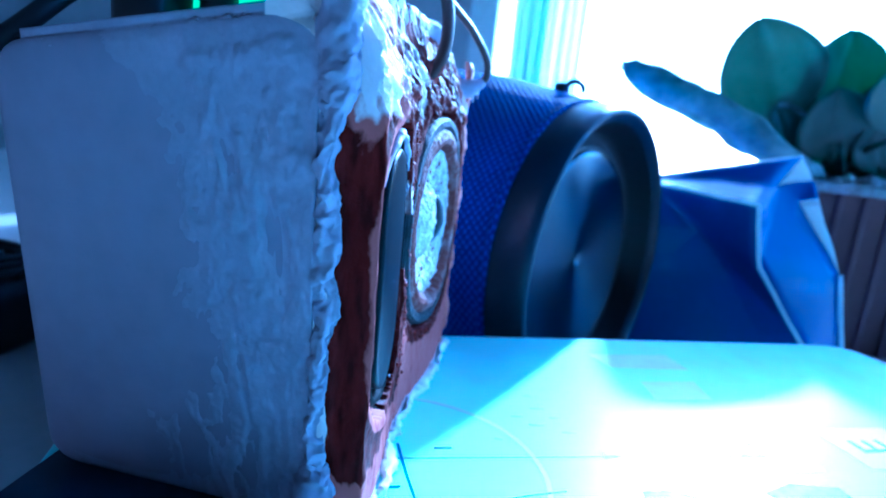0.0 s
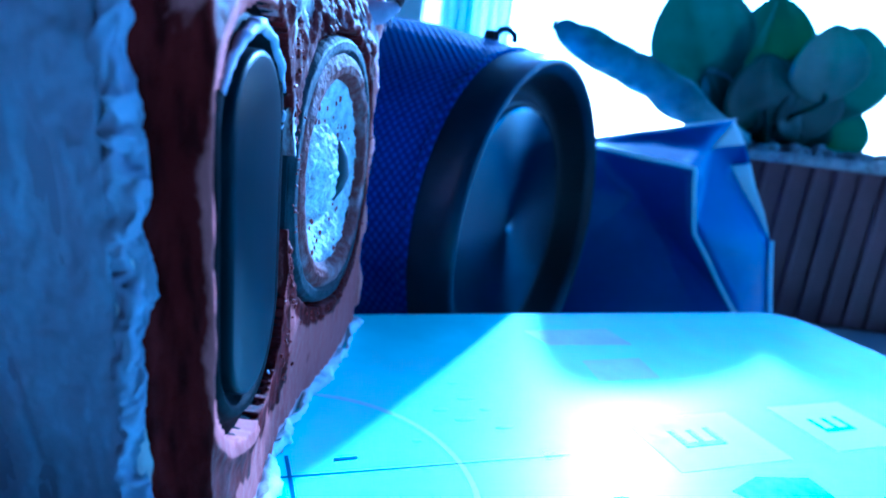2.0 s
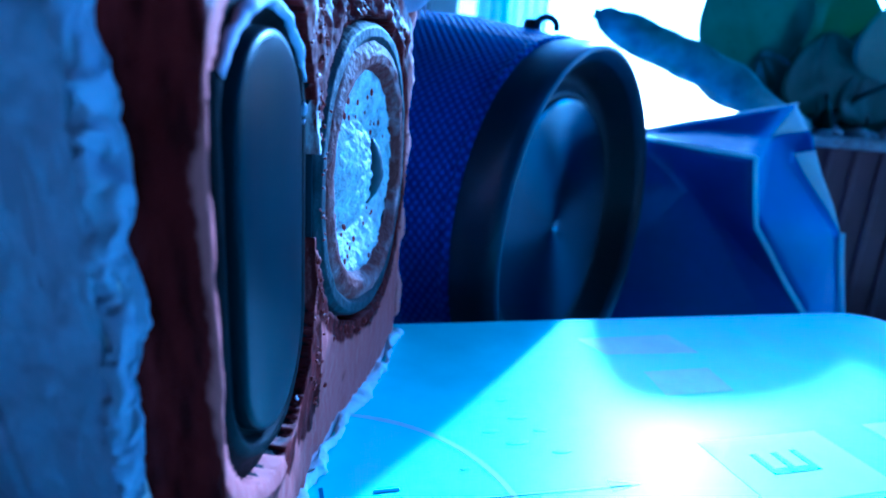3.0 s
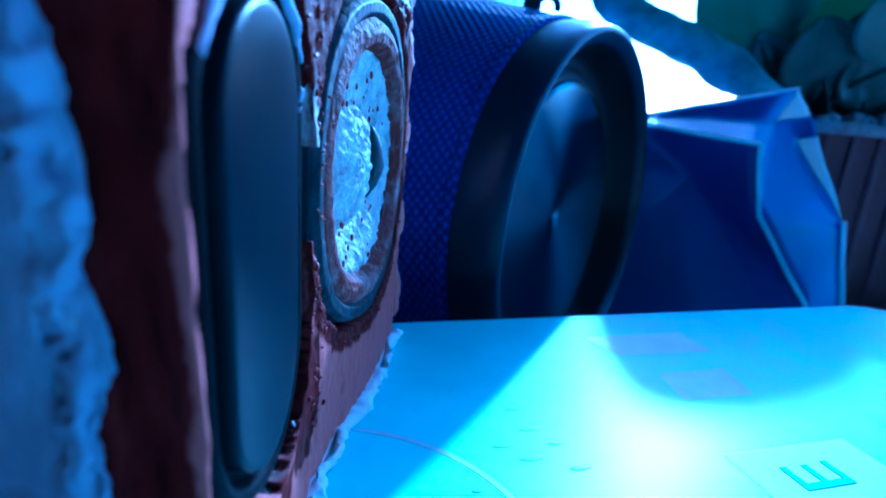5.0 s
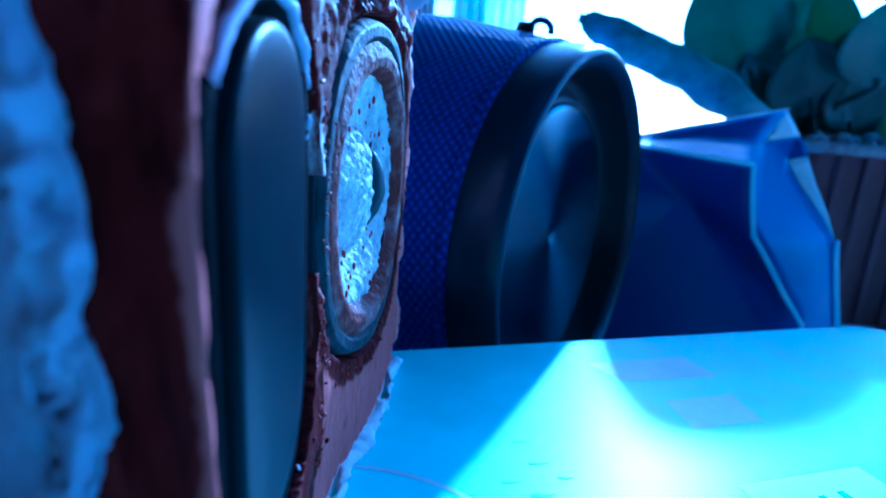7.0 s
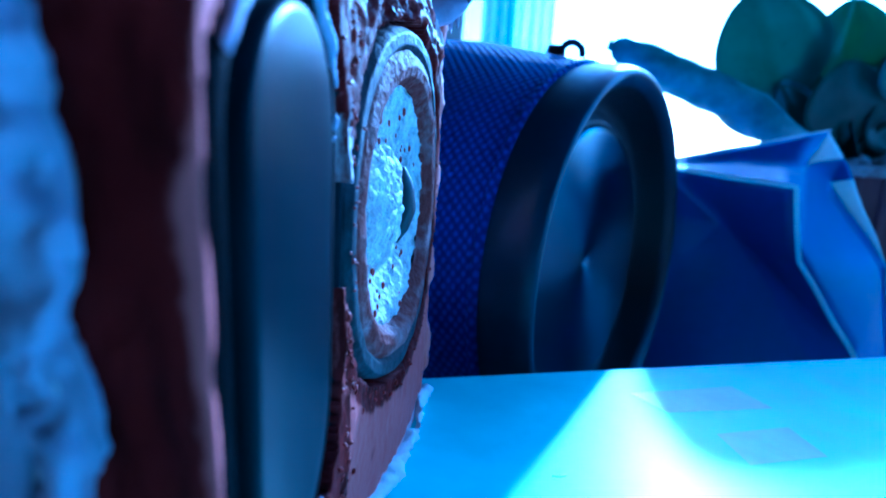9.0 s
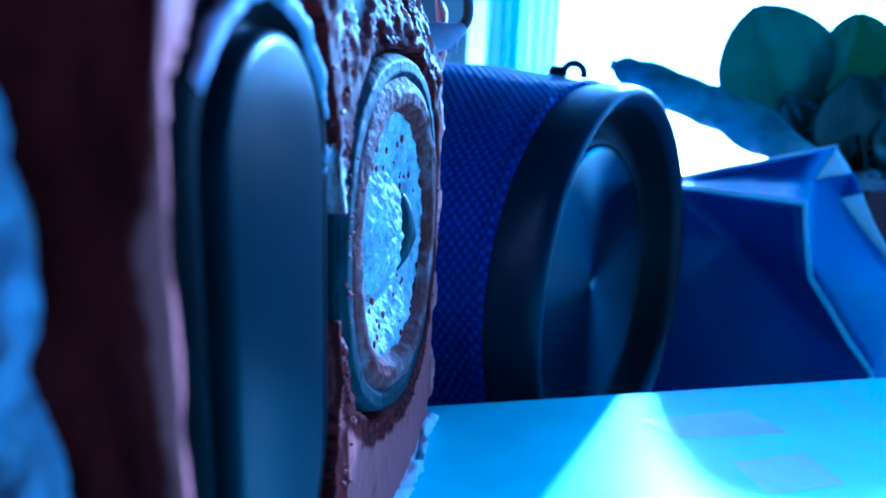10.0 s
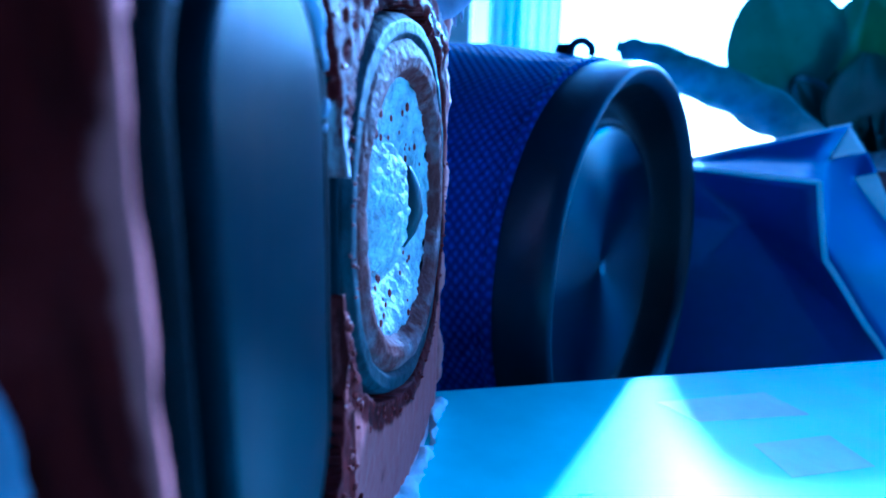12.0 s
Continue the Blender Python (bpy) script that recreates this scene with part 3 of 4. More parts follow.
part("rubber_surround", stadium([(1.14, -0.12), (1.08, -0.11), (0.99, -0.10), (0.95, -0.04), (0.89, 0.01), (0.83, -0.02), (0.79, -0.09), (0.74, -0.11), (0.69, -0.11)]), M_RUBBER, rad, "black rubber surround")
part("radiator_plate", stadium([(0.725, -0.13), (0.72, 0.0), (0.70, 0.025), (0.65, 0.032), (0.4, 0.04), (0.2, 0.042)], True), M_PLATE, rad, "dark blue grey plate with dull shine")


def lumpy(points, radii, amount, seed, seg=18):
    """A hand-laid bead of sealant."""
    b2 = tube(points, radii, seg)
    for v in b2.verts:
        c = v.co + Vector((seed, 0, 0))
        wrinkle = 1 - abs(fbm(c.x * 5, c.y * 5, c.z * 2.2, 4)) * 1.5
        v.co += noise.noise_vector(c * 1.7) * amount + noise.noise_vector(c * 6) * amount * 0.45 + noise.noise_vector(c * 15) * amount * 0.3
        v.co += Vector((0.4, -0.7, 0)) * (wrinkle - 0.5) * amount * 0.6
    return b2


# sealant left on the head of the rubber
pts = [(0.0, RAD_Y - 0.9 * math.cos(radians(a)), RAD_Z + RAD_S + 0.9 * math.sin(radians(a))) for a in range(22, 158, 3)]
part("sealant_smear", lumpy(pts, [0.015 + 0.045 * math.sin(math.pi * k / (len(pts) - 1)) ** 0.7 for k in range(len(pts))], 0.05, 31.0, 12), M_SEALDIM, rad, "shade-toned white sealant smear")
b2 = bmesh.new()
for y, z, r in ((2.62, 4.2, 0.05), (2.66, 4.08, 0.03), (2.25, 2.05, 0.02), (2.42, 1.35, 0.03)):
    bmesh.ops.create_icosphere(b2, subdivisions=2, radius=r, matrix=Matrix.Translation((0.02, y, z)) @ Matrix.Diagonal((0.5, 0.9, 1.1, 1)))
for v in b2.verts:
    v.co += noise.noise_vector(v.co * 12) * 0.03
part("putty_speck", b2, M_SEALDIM, rad, "pale specks of dried sealant")["kind"] = "stuff"

# driver, its axis along +x
DM = Matrix.Translation((0.03, DRV_Y, DRV_Z)) @ Matrix.Rotation(radians(90), 4, "Y")


def roughen(b2, amount, f=3.0, seed=0.0):
    for v in b2.verts:
        v.co.z += amount * (fbm(v.co.x * f, v.co.y * f, seed, 4))
    return b2


def turned(profile, amount, seed, rings=5, seg=120, f=3.0):
    """A turned piece with hand-smeared relief."""
    fine = []
    for (r0, h0), (r1, h1) in zip(profile, profile[1:]):
        fine += [(r0 + (r1 - r0) * k / rings, h0 + (h1 - h0) * k / rings) for k in range(rings)]
    fine.append(profile[-1])
    fine = [(r * 1.002, h) for r, h in fine]
    b2 = roughen(lathe(fine, seg), amount, f, seed)
    b2.transform(DM)
    return b2


drv = part("driver", turned([(2.14, -0.34), (2.0, -0.34), (1.97, -0.30), (1.93, -0.02), (1.88, 0.05), (1.76, 0.055), (1.70, 0.0)], 0.012, 2.0), M_RIM, speaker, "round driver with grey metal rim")
part("groove", turned([(2.12, -0.3), (2.02, -0.33), (1.95, -0.3)], 0.01, 4.0), M_BLACK, drv, "dark gap round the rim")
part("surround", turned([(1.73, -0.02), (1.66, 0.05), (1.55, 0.085), (1.45, 0.06), (1.38, -0.03), (1.34, -0.08)], 0.03, 6.0), M_BROWN, drv, "surround smeared with brown putty")
part("cone", turned([(1.36, -0.08), (1.25, -0.10), (0.95, -0.20), (0.72, -0.29), (0.66, -0.32)], 0.045, 8.0, 12, 200, f=6.5), M_CONE, drv, "cone thickly smeared with shade-toned white sealant")
part("dust_cap", turned([(0.78, -0.33), (0.74, -0.27), (0.62, -0.18), (0.45, -0.12), (0.25, -0.08), (0.0, -0.07)], 0.05, 10.0, 10, 160, f=6.5), M_CONE, drv, "domed dust cap with smeared sealant")
# a black crescent stands in for the shadow beside the domed cap
arc = [radians(a) for a in range(-48, 37, 6)]
b2 = tube([(-0.13, DRV_Y + 0.58 * math.cos(a), DRV_Z + 0.04 + 0.70 * math.sin(a)) for a in arc], [0.02 + 0.15 * math.sin(math.pi * k / (len(arc) - 1)) for k in range(len(arc))], 12)
for v in b2.verts:
    v.co += noise.noise_vector(v.co * 5) * 0.03
part("cap_shadow", b2, M_BLACK, drv, "black crescent painted as the dust cap's shadow")
rng = random.Random(7)
b2 = bmesh.new()
for k in range(44):
    a, r = rng.uniform(0, math.tau), rng.uniform(0.75, 1.3)
    h = 0.01 - (1.36 - r) * 0.34 + 0.02
    p = Vector((h, DRV_Y + r * math.cos(a), DRV_Z + r * math.sin(a)))
    bmesh.ops.create_icosphere(b2, subdivisions=1, radius=rng.uniform(0.006, 0.030), matrix=Matrix.Translation(p) @ Matrix.Diagonal((0.7, 1, 2.0, 1)))
part("putty_speck", b2, M_RED, drv, "dark red specks")["kind"] = "stuff"

# crumbs and lumps of putty along the rims
b2 = bmesh.new()
for k in range(220):
    if k % 2:
        a = rng.uniform(-0.2, math.pi + 0.6)
        r = DRV_R + abs(rng.gauss(0.02, 0.09))
        y, z = DRV_Y + r * math.cos(a + math.pi * 0.9), DRV_Z + r * math.sin(a + math.pi * 0.9)
    else:
        y, z = 3.05 + rng.gauss(0, 0.13), rng.uniform(0.9, 5.3)
    if not (0.3 < y < 7.25 and 0.4 < z < 6.2) or rad_gap(y, z) < 0.02:
        continue
    q = Matrix.Rotation(rng.uniform(0, 6), 4, "X") @ Matrix.Rotation(rng.uniform(0, 6), 4, "Z")
    bmesh.ops.create_icosphere(b2, subdivisions=1, radius=rng.uniform(0.008, 0.026),
                               matrix=Matrix.Translation((face_x(y, z) + 0.01, y, z)) @ q @ Matrix.Diagonal((0.6, 1.0, rng.uniform(1, 2.2), 1)))
for v in b2.verts:
    v.co += noise.noise_vector(v.co * 14) * 0.025
part("putty_grit", b2, M_RED, speaker, "crumbs of red putty")["kind"] = "stuff"


# white bead down the near upright edge, broadening at foot and head
pts = [(-0.50 + 0.10 * (z / 6.6) ** 2 + 0.05 * fbm(z * 1.3, 3.0, 1.0, 3), 0.02 - 0.03 * math.sin(z * 1.4), z) for z in [0.12 + 6.55 * k / 260 for k in range(261)]]
part("sealant_bead", lumpy(pts, [0.125 + 0.035 * math.sin(z * 2.1 + 1) + 0.12 * math.exp(-((z - 0.3) / 0.5) ** 2) + 0.06 * math.exp(-((z - 5.6) / 0.9) ** 2) for _, _, z in pts], 0.11, 1.0, 36), M_SEALDIM, speaker, "lumpy shade-toned white sealant bead")
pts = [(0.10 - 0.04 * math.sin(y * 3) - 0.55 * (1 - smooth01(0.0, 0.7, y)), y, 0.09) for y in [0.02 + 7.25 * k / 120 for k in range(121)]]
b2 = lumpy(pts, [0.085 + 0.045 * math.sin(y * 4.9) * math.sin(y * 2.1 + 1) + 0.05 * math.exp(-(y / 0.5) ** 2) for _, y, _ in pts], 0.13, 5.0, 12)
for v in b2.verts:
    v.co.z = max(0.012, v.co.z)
part("sealant_bead", b2, M_SEALLIT, speaker, "ragged shade-toned white sealant along the foot")
pts = [(-0.6 - 0.1 * math.sin(y * 2), y, 6.72 + 0.05 * math.sin(y * 3)) for y in [0.05 + 7.2 * k / 90 for k in range(91)]]
part("sealant_bead", lumpy(pts, 0.2, 0.12, 9.0, 16), M_SEALDIM, speaker, "shade-toned white sealant along the head of the panel")
pts = [(-0.02 - 0.02 * math.sin(z * 5), 7.33, z) for z in [0.3 + 6.2 * k / 90 for k in range(91)]]
part("sealant_bead", lumpy(pts, [0.05 + 0.03 * abs(math.sin(z * 2.3)) for _, _, z in pts], 0.06, 15.0, 10), M_PINK, speaker, "thin pink putty edge")

# sealant wiped over the near side of the cabinet
NX, NZ2 = 150, 230
bm = bmesh.new()
rows = []
for j in range(NZ2 + 1):
    row = []
    for i in range(NX + 1):
        x, z = -3.9 + 3.32 * i / NX, 0.06 + 6.2 * j / NZ2
        flow = fbm(x * 1.1, z * 0.45, 3.0, 4) + 0.5 * fbm(x * 3.5, z * 1.2, 5.0, 4)
        t = 0.05 + 0.07 * flow + 0.05 * smooth01(-1.2, -0.4, x) + 0.05 * (1 - abs(fbm(x * 3.2 + 0.5 * z, z * 0.7, 9.0, 5)) * 1.4)
        reach = -2.5 + 0.85 * fbm(z * 0.55, 2.0, 8.0, 2) + 0.45 * fbm(x * 2.2, z * 1.4, 6.0, 4)
        bare = 0.3 * blob(x, z, -1.25, 5.35, 0.55, 0.45) + 0.35 * fbm(x * 2.5, z * 2.5, 3.0, 5)
        t = min(t, (x - reach) * 0.11, (0.62 - bare) * 0.14)
        t += 0.012 * fbm(x * 9, z * 5, 2.0, 3)
        rounding = 0.42 - math.sqrt(max(0.0, 0.42 ** 2 - max(0.0, z - (BZ1 - 0.42)) ** 2)) if z < BZ1 else 0.42
        row.append(bm.verts.new((x, 0.03 - max(-0.06, t) + rounding, z)))
    rows.append(row)
for j in range(NZ2):
    for i in range(NX):
        bm.faces.new((rows[j][i], rows[j][i + 1], rows[j + 1][i + 1], rows[j + 1][i]))
low = {}
for e in [e for e in bm.edges if len(e.link_faces) == 1]:
    pr = []
    for v in e.verts:
        if v not in low:
            low[v] = bm.verts.new((v.co.x, v.co.y + 0.12, v.co.z))
        pr.append(low[v])
    bm.faces.new((e.verts[0], e.verts[1], pr[1], pr[0]))
part("sealant_smear", bm, M_SEALDIM, speaker, "thin shade-toned white sealant wiped over the side")["kind"] = "stuff"
# crumbs on the head of the side, small scars below
b2 = bmesh.new()
for k in range(120):
    x = -0.9 - abs(rng.gauss(0, 1.0))
    if x < -4.8:
        continue
    z = BZ1 - abs(rng.gauss(0, 0.10)) - 0.02 if x < -1.9 else BZ1 - 0.02 - abs(rng.gauss(0, 0.22))
    y = 0.03 + 0.42 - math.sqrt(max(0, 0.42 ** 2 - max(0.0, z - (BZ1 - 0.42)) ** 2))
    bmesh.ops.create_icosphere(b2, subdivisions=1, radius=rng.uniform(0.015, 0.055) if x > -2 else rng.uniform(0.012, 0.03), matrix=Matrix.Translation((x, y, z)) @ Matrix.Diagonal((1.5, 0.7, 0.9, 1)))
for v in b2.verts:
    v.co += noise.noise_vector(v.co * 11) * 0.02
part("sealant_grit", b2, M_SEALDIM, speaker, "crumbs of shade-toned white sealant")["kind"] = "stuff"
for x, z, r in ((-2.6, 1.0, 0.085), (-3.2, 3.1, 0.05), (-2.3, 4.4, 0.06), (-3.7, 4.0, 0.03), (-2.0, 1.9, 0.04)):
    b2 = bmesh.new()
    bmesh.ops.create_icosphere(b2, subdivisions=2, radius=r, matrix=Matrix.Translation((x, 0.03, z)) @ Matrix.Diagonal((1.2, 0.12, 0.8, 1)))
    part("stain", b2, M_PINK, speaker, "small reddish brown stain")

# wires and the white blob that holds one of them
wire_1 = curve([(-0.35, 4.3, 5.35), (-0.25, 4.45, 5.75), (-0.05, 4.55, 6.15), (0.0, 4.6, 6.7), (-0.1, 4.5, 7.3), (-0.5, 4.3, 8.0), (-1.3, 4.0, 8.3), (-2.0, 3.6, 7.9)])
part("wire", tube(wire_1, 0.105, 10), M_WIRE, speaker, "dark brown wire")
wire_2 = curve([(0.02, 7.0, 5.95), (0.22, 7.15, 6.02), (0.36, 7.2, 6.22), (0.33, 7.0, 6.55), (0.05, 6.4, 7.0), (-0.3, 5.7, 7.35), (-0.8, 5.0, 7.9), (-1.7, 4.4, 8.2), (-2.3, 3.8, 7.8)])
part("wire", tube(wire_2, 0.075, 10), M_WIRE, speaker, "dark brown wire")
b2 = tube(curve([(-0.35, 6.9, 5.75), (-0.1, 7.0, 5.85), (0.12, 7.1, 5.97), (0.30, 7.18, 6.08)]), [0.26 - 0.17 * k / 24 for k in range(25)], 12)
for v in b2.verts:
    v.co += noise.noise_vector(v.co * 4) * 0.05
for x, y, z in ((0.12, 7.1, 5.82), (0.2, 7.15, 5.9)):
    tube([(x, y, z), (x + 0.02, y, z - 0.1), (x + 0.03, y, z - 0.2)], [0.05, 0.03, 0.006], 8, b2)
part("sealant_blob", b2, M_SEALDIM, speaker, "shade-toned white sealant blob with small drips")
b2 = lumpy(curve([(-0.5, 4.0, 5.2), (-0.3, 4.4, 5.6), (-0.1, 4.6, 6.1)]), [0.28 - 0.16 * k / 16 for k in range(17)], 0.1, 21.0, 14)
part("putty_lump", b2, M_RED, speaker, "lump of red putty round the wire")

# ---- amplifier board on the speaker's top ----
TOP = 5.42
amp = thing("amplifier_board", -3.6, 2.6, TOP, "green circuit board with black heat sink standing on the speaker", "circuit board")
part("board", box(-4.2, -1.1, 2.95, 3.1, TOP, 8.6, 0.02), M_GREEN, amp, "green circuit board", False)
part("heat_sink", box(-4.15, -1.3, 2.45, 2.95, TOP + 0.02, TOP + 0.30, 0.05), M_BLACK, amp, "black heat sink bar", False)
b2 = box(-4.25, -3.5, 1.7, 2.6, TOP, 6.6, 0.15)
part("terminal_block", b2, M_BLACK, amp, "black terminal block")
for k in (0, 3):
    b2 = lathe([(0, 0), (0.26, 0), (0.26, 0.85), (0.22, 0.9), (0, 0.9)], 20)
    b2.transform(Matrix.Translation((-3.2 + k * 0.75, 2.65, TOP + 0.30)))
    part("capacitor", b2, M_BLACK, amp)
for k, pts in enumerate((((-3.9, 1.75, 6.3), (-4.1, 1.2, 6.1), (-4.5, 0.7, 5.5), (-5.0, 0.4, 4.9), (-5.7, 0.3, 3.6), (-6.3, 0.9, 1.5), (-7.0, 1.8, 0.14)),
                         ((-3.9, 2.2, 6.5), (-3.4, 2.0, 6.7), (-2.7, 2.3, 6.3), (-2.2, 2.6, 6.6), (-1.9, 2.9, 6.9)),
                         ((-3.7, 2.4, 6.5), (-3.1, 2.1, 6.2), (-2.5, 2.2, 6.7), (-2.0, 2.7, 7.1)))):
    part("cable", tube(curve(pts), 0.12 if k == 0 else 0.07, 10), M_BLACK, amp, "black cable")

# ---- the large blue speaker behind ----
CYL_D = Vector((0.866, -0.5, 0.0))
CYL_C = Vector((3.46, 14.2, 0.88)) + CYL_D
CYLM = Matrix.Translation(CYL_C) @ CYL_D.to_track_quat("Z", "X").to_matrix().to_4x4()
bt = thing("portable_speaker", CYL_C.x - CYL_D.x * 13, CYL_C.y - CYL_D.y * 13, ZT, "large blue cloth-covered cylindrical portable speaker lying on its side", "speaker")
placed("cloth_cover", lathe([(5.4, -24), (5.8, -22), (6.08, -16), (6.13, -11), (6.02, -7), (5.80, -4.4), (5.42, -2.3), (5.20, -1.30), (5.10, -1.26)], 128), M_CLOTH, bt, CYLM, "blue woven speaker cloth")
placed("hem", lathe([(5.12, -1.44), (5.26, -1.38), (5.28, -1.28), (5.19, -1.18), (5.06, -1.20)], 128), M_CLOTH, bt, CYLM, "stitched cloth hem")
placed("end_ring", lathe([(5.05, -1.6), (5.14, -1.2), (5.17, -0.8), (5.13, -0.35), (5.04, -0.06), (4.94, 0.0), (4.86, -0.02), (4.66, -0.22), (4.60, -0.30)], 128), M_CAPRING, bt, CYLM, "blue grey end ring")
placed("rubber_surround", lathe([(4.62, -0.26), (4.52, -0.6), (4.38, -1.05), (4.2, -1.25), (4.0, -1.22), (3.85, -1.05), (3.72, -0.98), (3.62, -1.1)], 128), M_DARKRING, bt, CYLM, "black rubber surround")
placed("end_disc", lathe([(3.70, -1.12), (3.68, -0.96), (3.60, -0.90), (3.45, -0.90), (2.0, -0.97), (0.5, -1.03), (0.18, -1.04), (0.12, -1.07), (0, -1.07)], 128), M_BRUSH, bt, CYLM, "spun metal end disc")
placed("far_cap", lathe([(0, -24.4), (4.6, -24.4), (5.3, -24.2), (5.45, -23.8)], 64), M_DARKRING, bt, CYLM)
b2 = bmesh.new()
hook = [(0.30 * math.cos(radians(a)), 0.0, 0.26 * math.sin(radians(a))) for a in range(-20, 201, 20)]
tube(hook, 0.10, 10, b2)
part_m = Matrix.Translation((2.62, 14.95, 6.42)) @ Matrix.Rotation(radians(20), 4, "Z")
b2.transform(part_m)
part("strap_loop", b2, M_CAPRING, bt, "small metal strap loop")
b2 = box(1.95, 2.45, 14.9, 15.4, 6.1, 6.62, 0.12)
part("loop_mount", b2, M_BLACK, bt, "black loop mount")

# ---- navy paper bag, crumpled, with light on its folds put in as pale paper ----
bag = thing("gift_bag", 10.5, 24, ZT, "crumpled navy blue glossy paper bag with light painted on its edges", "bag")
V = {"A": (6.36, 18.5, 3.47), "B": (6.61, 19.6, 3.66), "TIP": (12.89, 21.6, 5.14), "C": (9.72, 16.8, 3.16), "D": (8.46, 18.4, 1.79), "K": (6.60, 18.2, 1.73), "E": (10.29, 17.0, 0.9),
     "F": (12.64, 17.4, -2.01), "G": (14.04, 18.8, 0.69), "H": (14.77, 18.9, -2.34), "I": (11.56, 20.2, 3.86), "J": (13.20, 21.0, 4.21), "U": (12.46, 20.2, 3.31), "W": (13.32, 20.4, 3.49),
     "L": (3.2, 18.9, 2.6), "M": (3.0, 18.6, ZT + 0.02), "N": (13.6, 17.6, ZT + 0.02), "O": (15.2, 19.0, ZT + 0.02), "P": (15.0, 23.5, ZT + 0.02), "Q": (3.2, 23.5, ZT + 0.02),
     "R": (13.6, 22.6, 1.0), "S": (9.6, 21.4, 4.1), "T": (4.0, 21.6, 3.0)}


def facets(names, cuts=5, crumple=0.07):
    """Flat paper facets between named corners, slightly crumpled."""
    b2 = bmesh.new()
    vv = {}
    for f in names:
        for k in f.split():
            if k not in vv:
                vv[k] = b2.verts.new(V[k])
        b2.faces.new([vv[k] for k in f.split()])
    bmesh.ops.triangulate(b2, faces=b2.faces[:])
    bmesh.ops.subdivide_edges(b2, edges=b2.edges[:], cuts=cuts, use_grid_fill=True)
    for v in b2.verts:
        if v.co.z > ZT + 0.1:
            v.co += noise.noise_vector(v.co * 0.55) * crumple + noise.noise_vector(v.co * 1.9) * crumple * 0.3
    return b2


def paper(name, names, mat, label=""):
    ob = part(name, facets(names), mat, bag, label)
    so = ob.modifiers.new("thickness", "SOLIDIFY")
    so.thickness = 0.0005
    so.offset = -1
    return ob


paper("front_panel", ["L A K", "A C D K", "L K D M", "D C E", "M D E F N"], M_BAG, "navy blue front panel with a folded hollow")
paper("side_panel", ["C I U E", "I J W U", "E U G", "E G F", "F G H", "F H O N"], M_BAG, "creased side panel")
paper("top_fold", ["A B I C", "B TIP I", "B S TIP", "A L T S B"], M_BAG, "folded top")
paper("lit_corner", ["TIP J I"], M_FOLDLIT, "corner painted pale as sunlit paper")
paper("lit_edge", ["U W G"], M_FOLDLIT, "edge painted pale as sunlit paper")
paper("back_panel", ["G R P O H", "S T Q P R", "T L M Q"], M_BAG)
for name, pts, r in (("crease", ("A", "C"), 0.075), ("crease", ("C", "E", "F", "N"), 0.085), ("crease", ("G", "H", "O"), 0.09), ("crease", ("B", "TIP"), 0.035)):
    line = [Vector(V[k]) for k in pts]
    fine = [line[k].lerp(line[k + 1], q / 6) for k in range(len(line) - 1) for q in range(6)] + [line[-1]]
    fine = [p + noise.noise_vector(p * 0.55) * 0.07 if p.z > ZT + 0.1 else p + Vector((0, 0, 0.05)) for p in fine]
    part(name, tube([p + Vector((0.02, -0.07, 0.03)) for p in fine], r, 8), M_FOLDLIT, bag, "pale bar painted as light on a crease")

# ---- planter and plant ----
pot = thing("planter", 21.5, 33.5, ZT, "dark brown ribbed planter filled with pale gravel", "planter")
PX0, PX1, PY0, PY1, PZ = 15.8, 29.0, 28.5, 38.0, 3.5
bm = box(PX0, PX1, PY0, PY1, ZT, PZ)
bmesh.ops.delete(bm, geom=[f for f in bm.faces if f.calc_center_median().z > PZ - 0.1], context="FACES")
shell = part("planter_body", bm, M_POT, pot, "dark brown planter wall", False)
so = shell.modifiers.new("wall", "SOLIDIFY")
so.thickness, so.offset = 0.005, -1
bv = shell.modifiers.new("round", "BEVEL")
bv.width = 0.001
bm = box(PX0 - 0.25, PX1 + 0.25, PY0 - 0.25, PY0 + 0.6, PZ - 0.05, PZ + 0.55, 0.15)
box(PX0 - 0.25, PX0 + 0.6, PY0 + 0.6, PY1, PZ - 0.05, PZ + 0.55, 0.15, bm=bm)
part("planter_rim", bm, M_SOIL, pot, "dusty pale rim")
for k in range(9):
    part("rib", box(PX0 + 0.8 + k * 1.3, PX0 + 1.15 + k * 1.3, PY0 - 0.16, PY0 + 0.05, ZT + 0.1, PZ - 0.1, 0.06), M_POT, pot)
bm = bmesh.new()
for k in range(420):
    x, y = rng.uniform(PX0 + 0.5, PX1 - 0.5), rng.uniform(PY0 + 0.5, PY1 - 0.5)
    bmesh.ops.create_icosphere(bm, subdivisions=1, radius=rng.uniform(0.2, 0.5), matrix=Matrix.Translation((x, y, PZ + 0.1 + rng.uniform(0, 0.7))) @ Matrix.Rotation(rng.uniform(0, 6), 4, "X") @ Matrix.Diagonal((1.2, 0.9, 0.7, 1)))
single("gravel", bm, M_SOIL, "pale grey gravel filling the planter", "gravel", "stuff")

plant = thing("house_plant", 20, 32, PZ, "green house plant with large round leaves, in a brown planter", "plant")


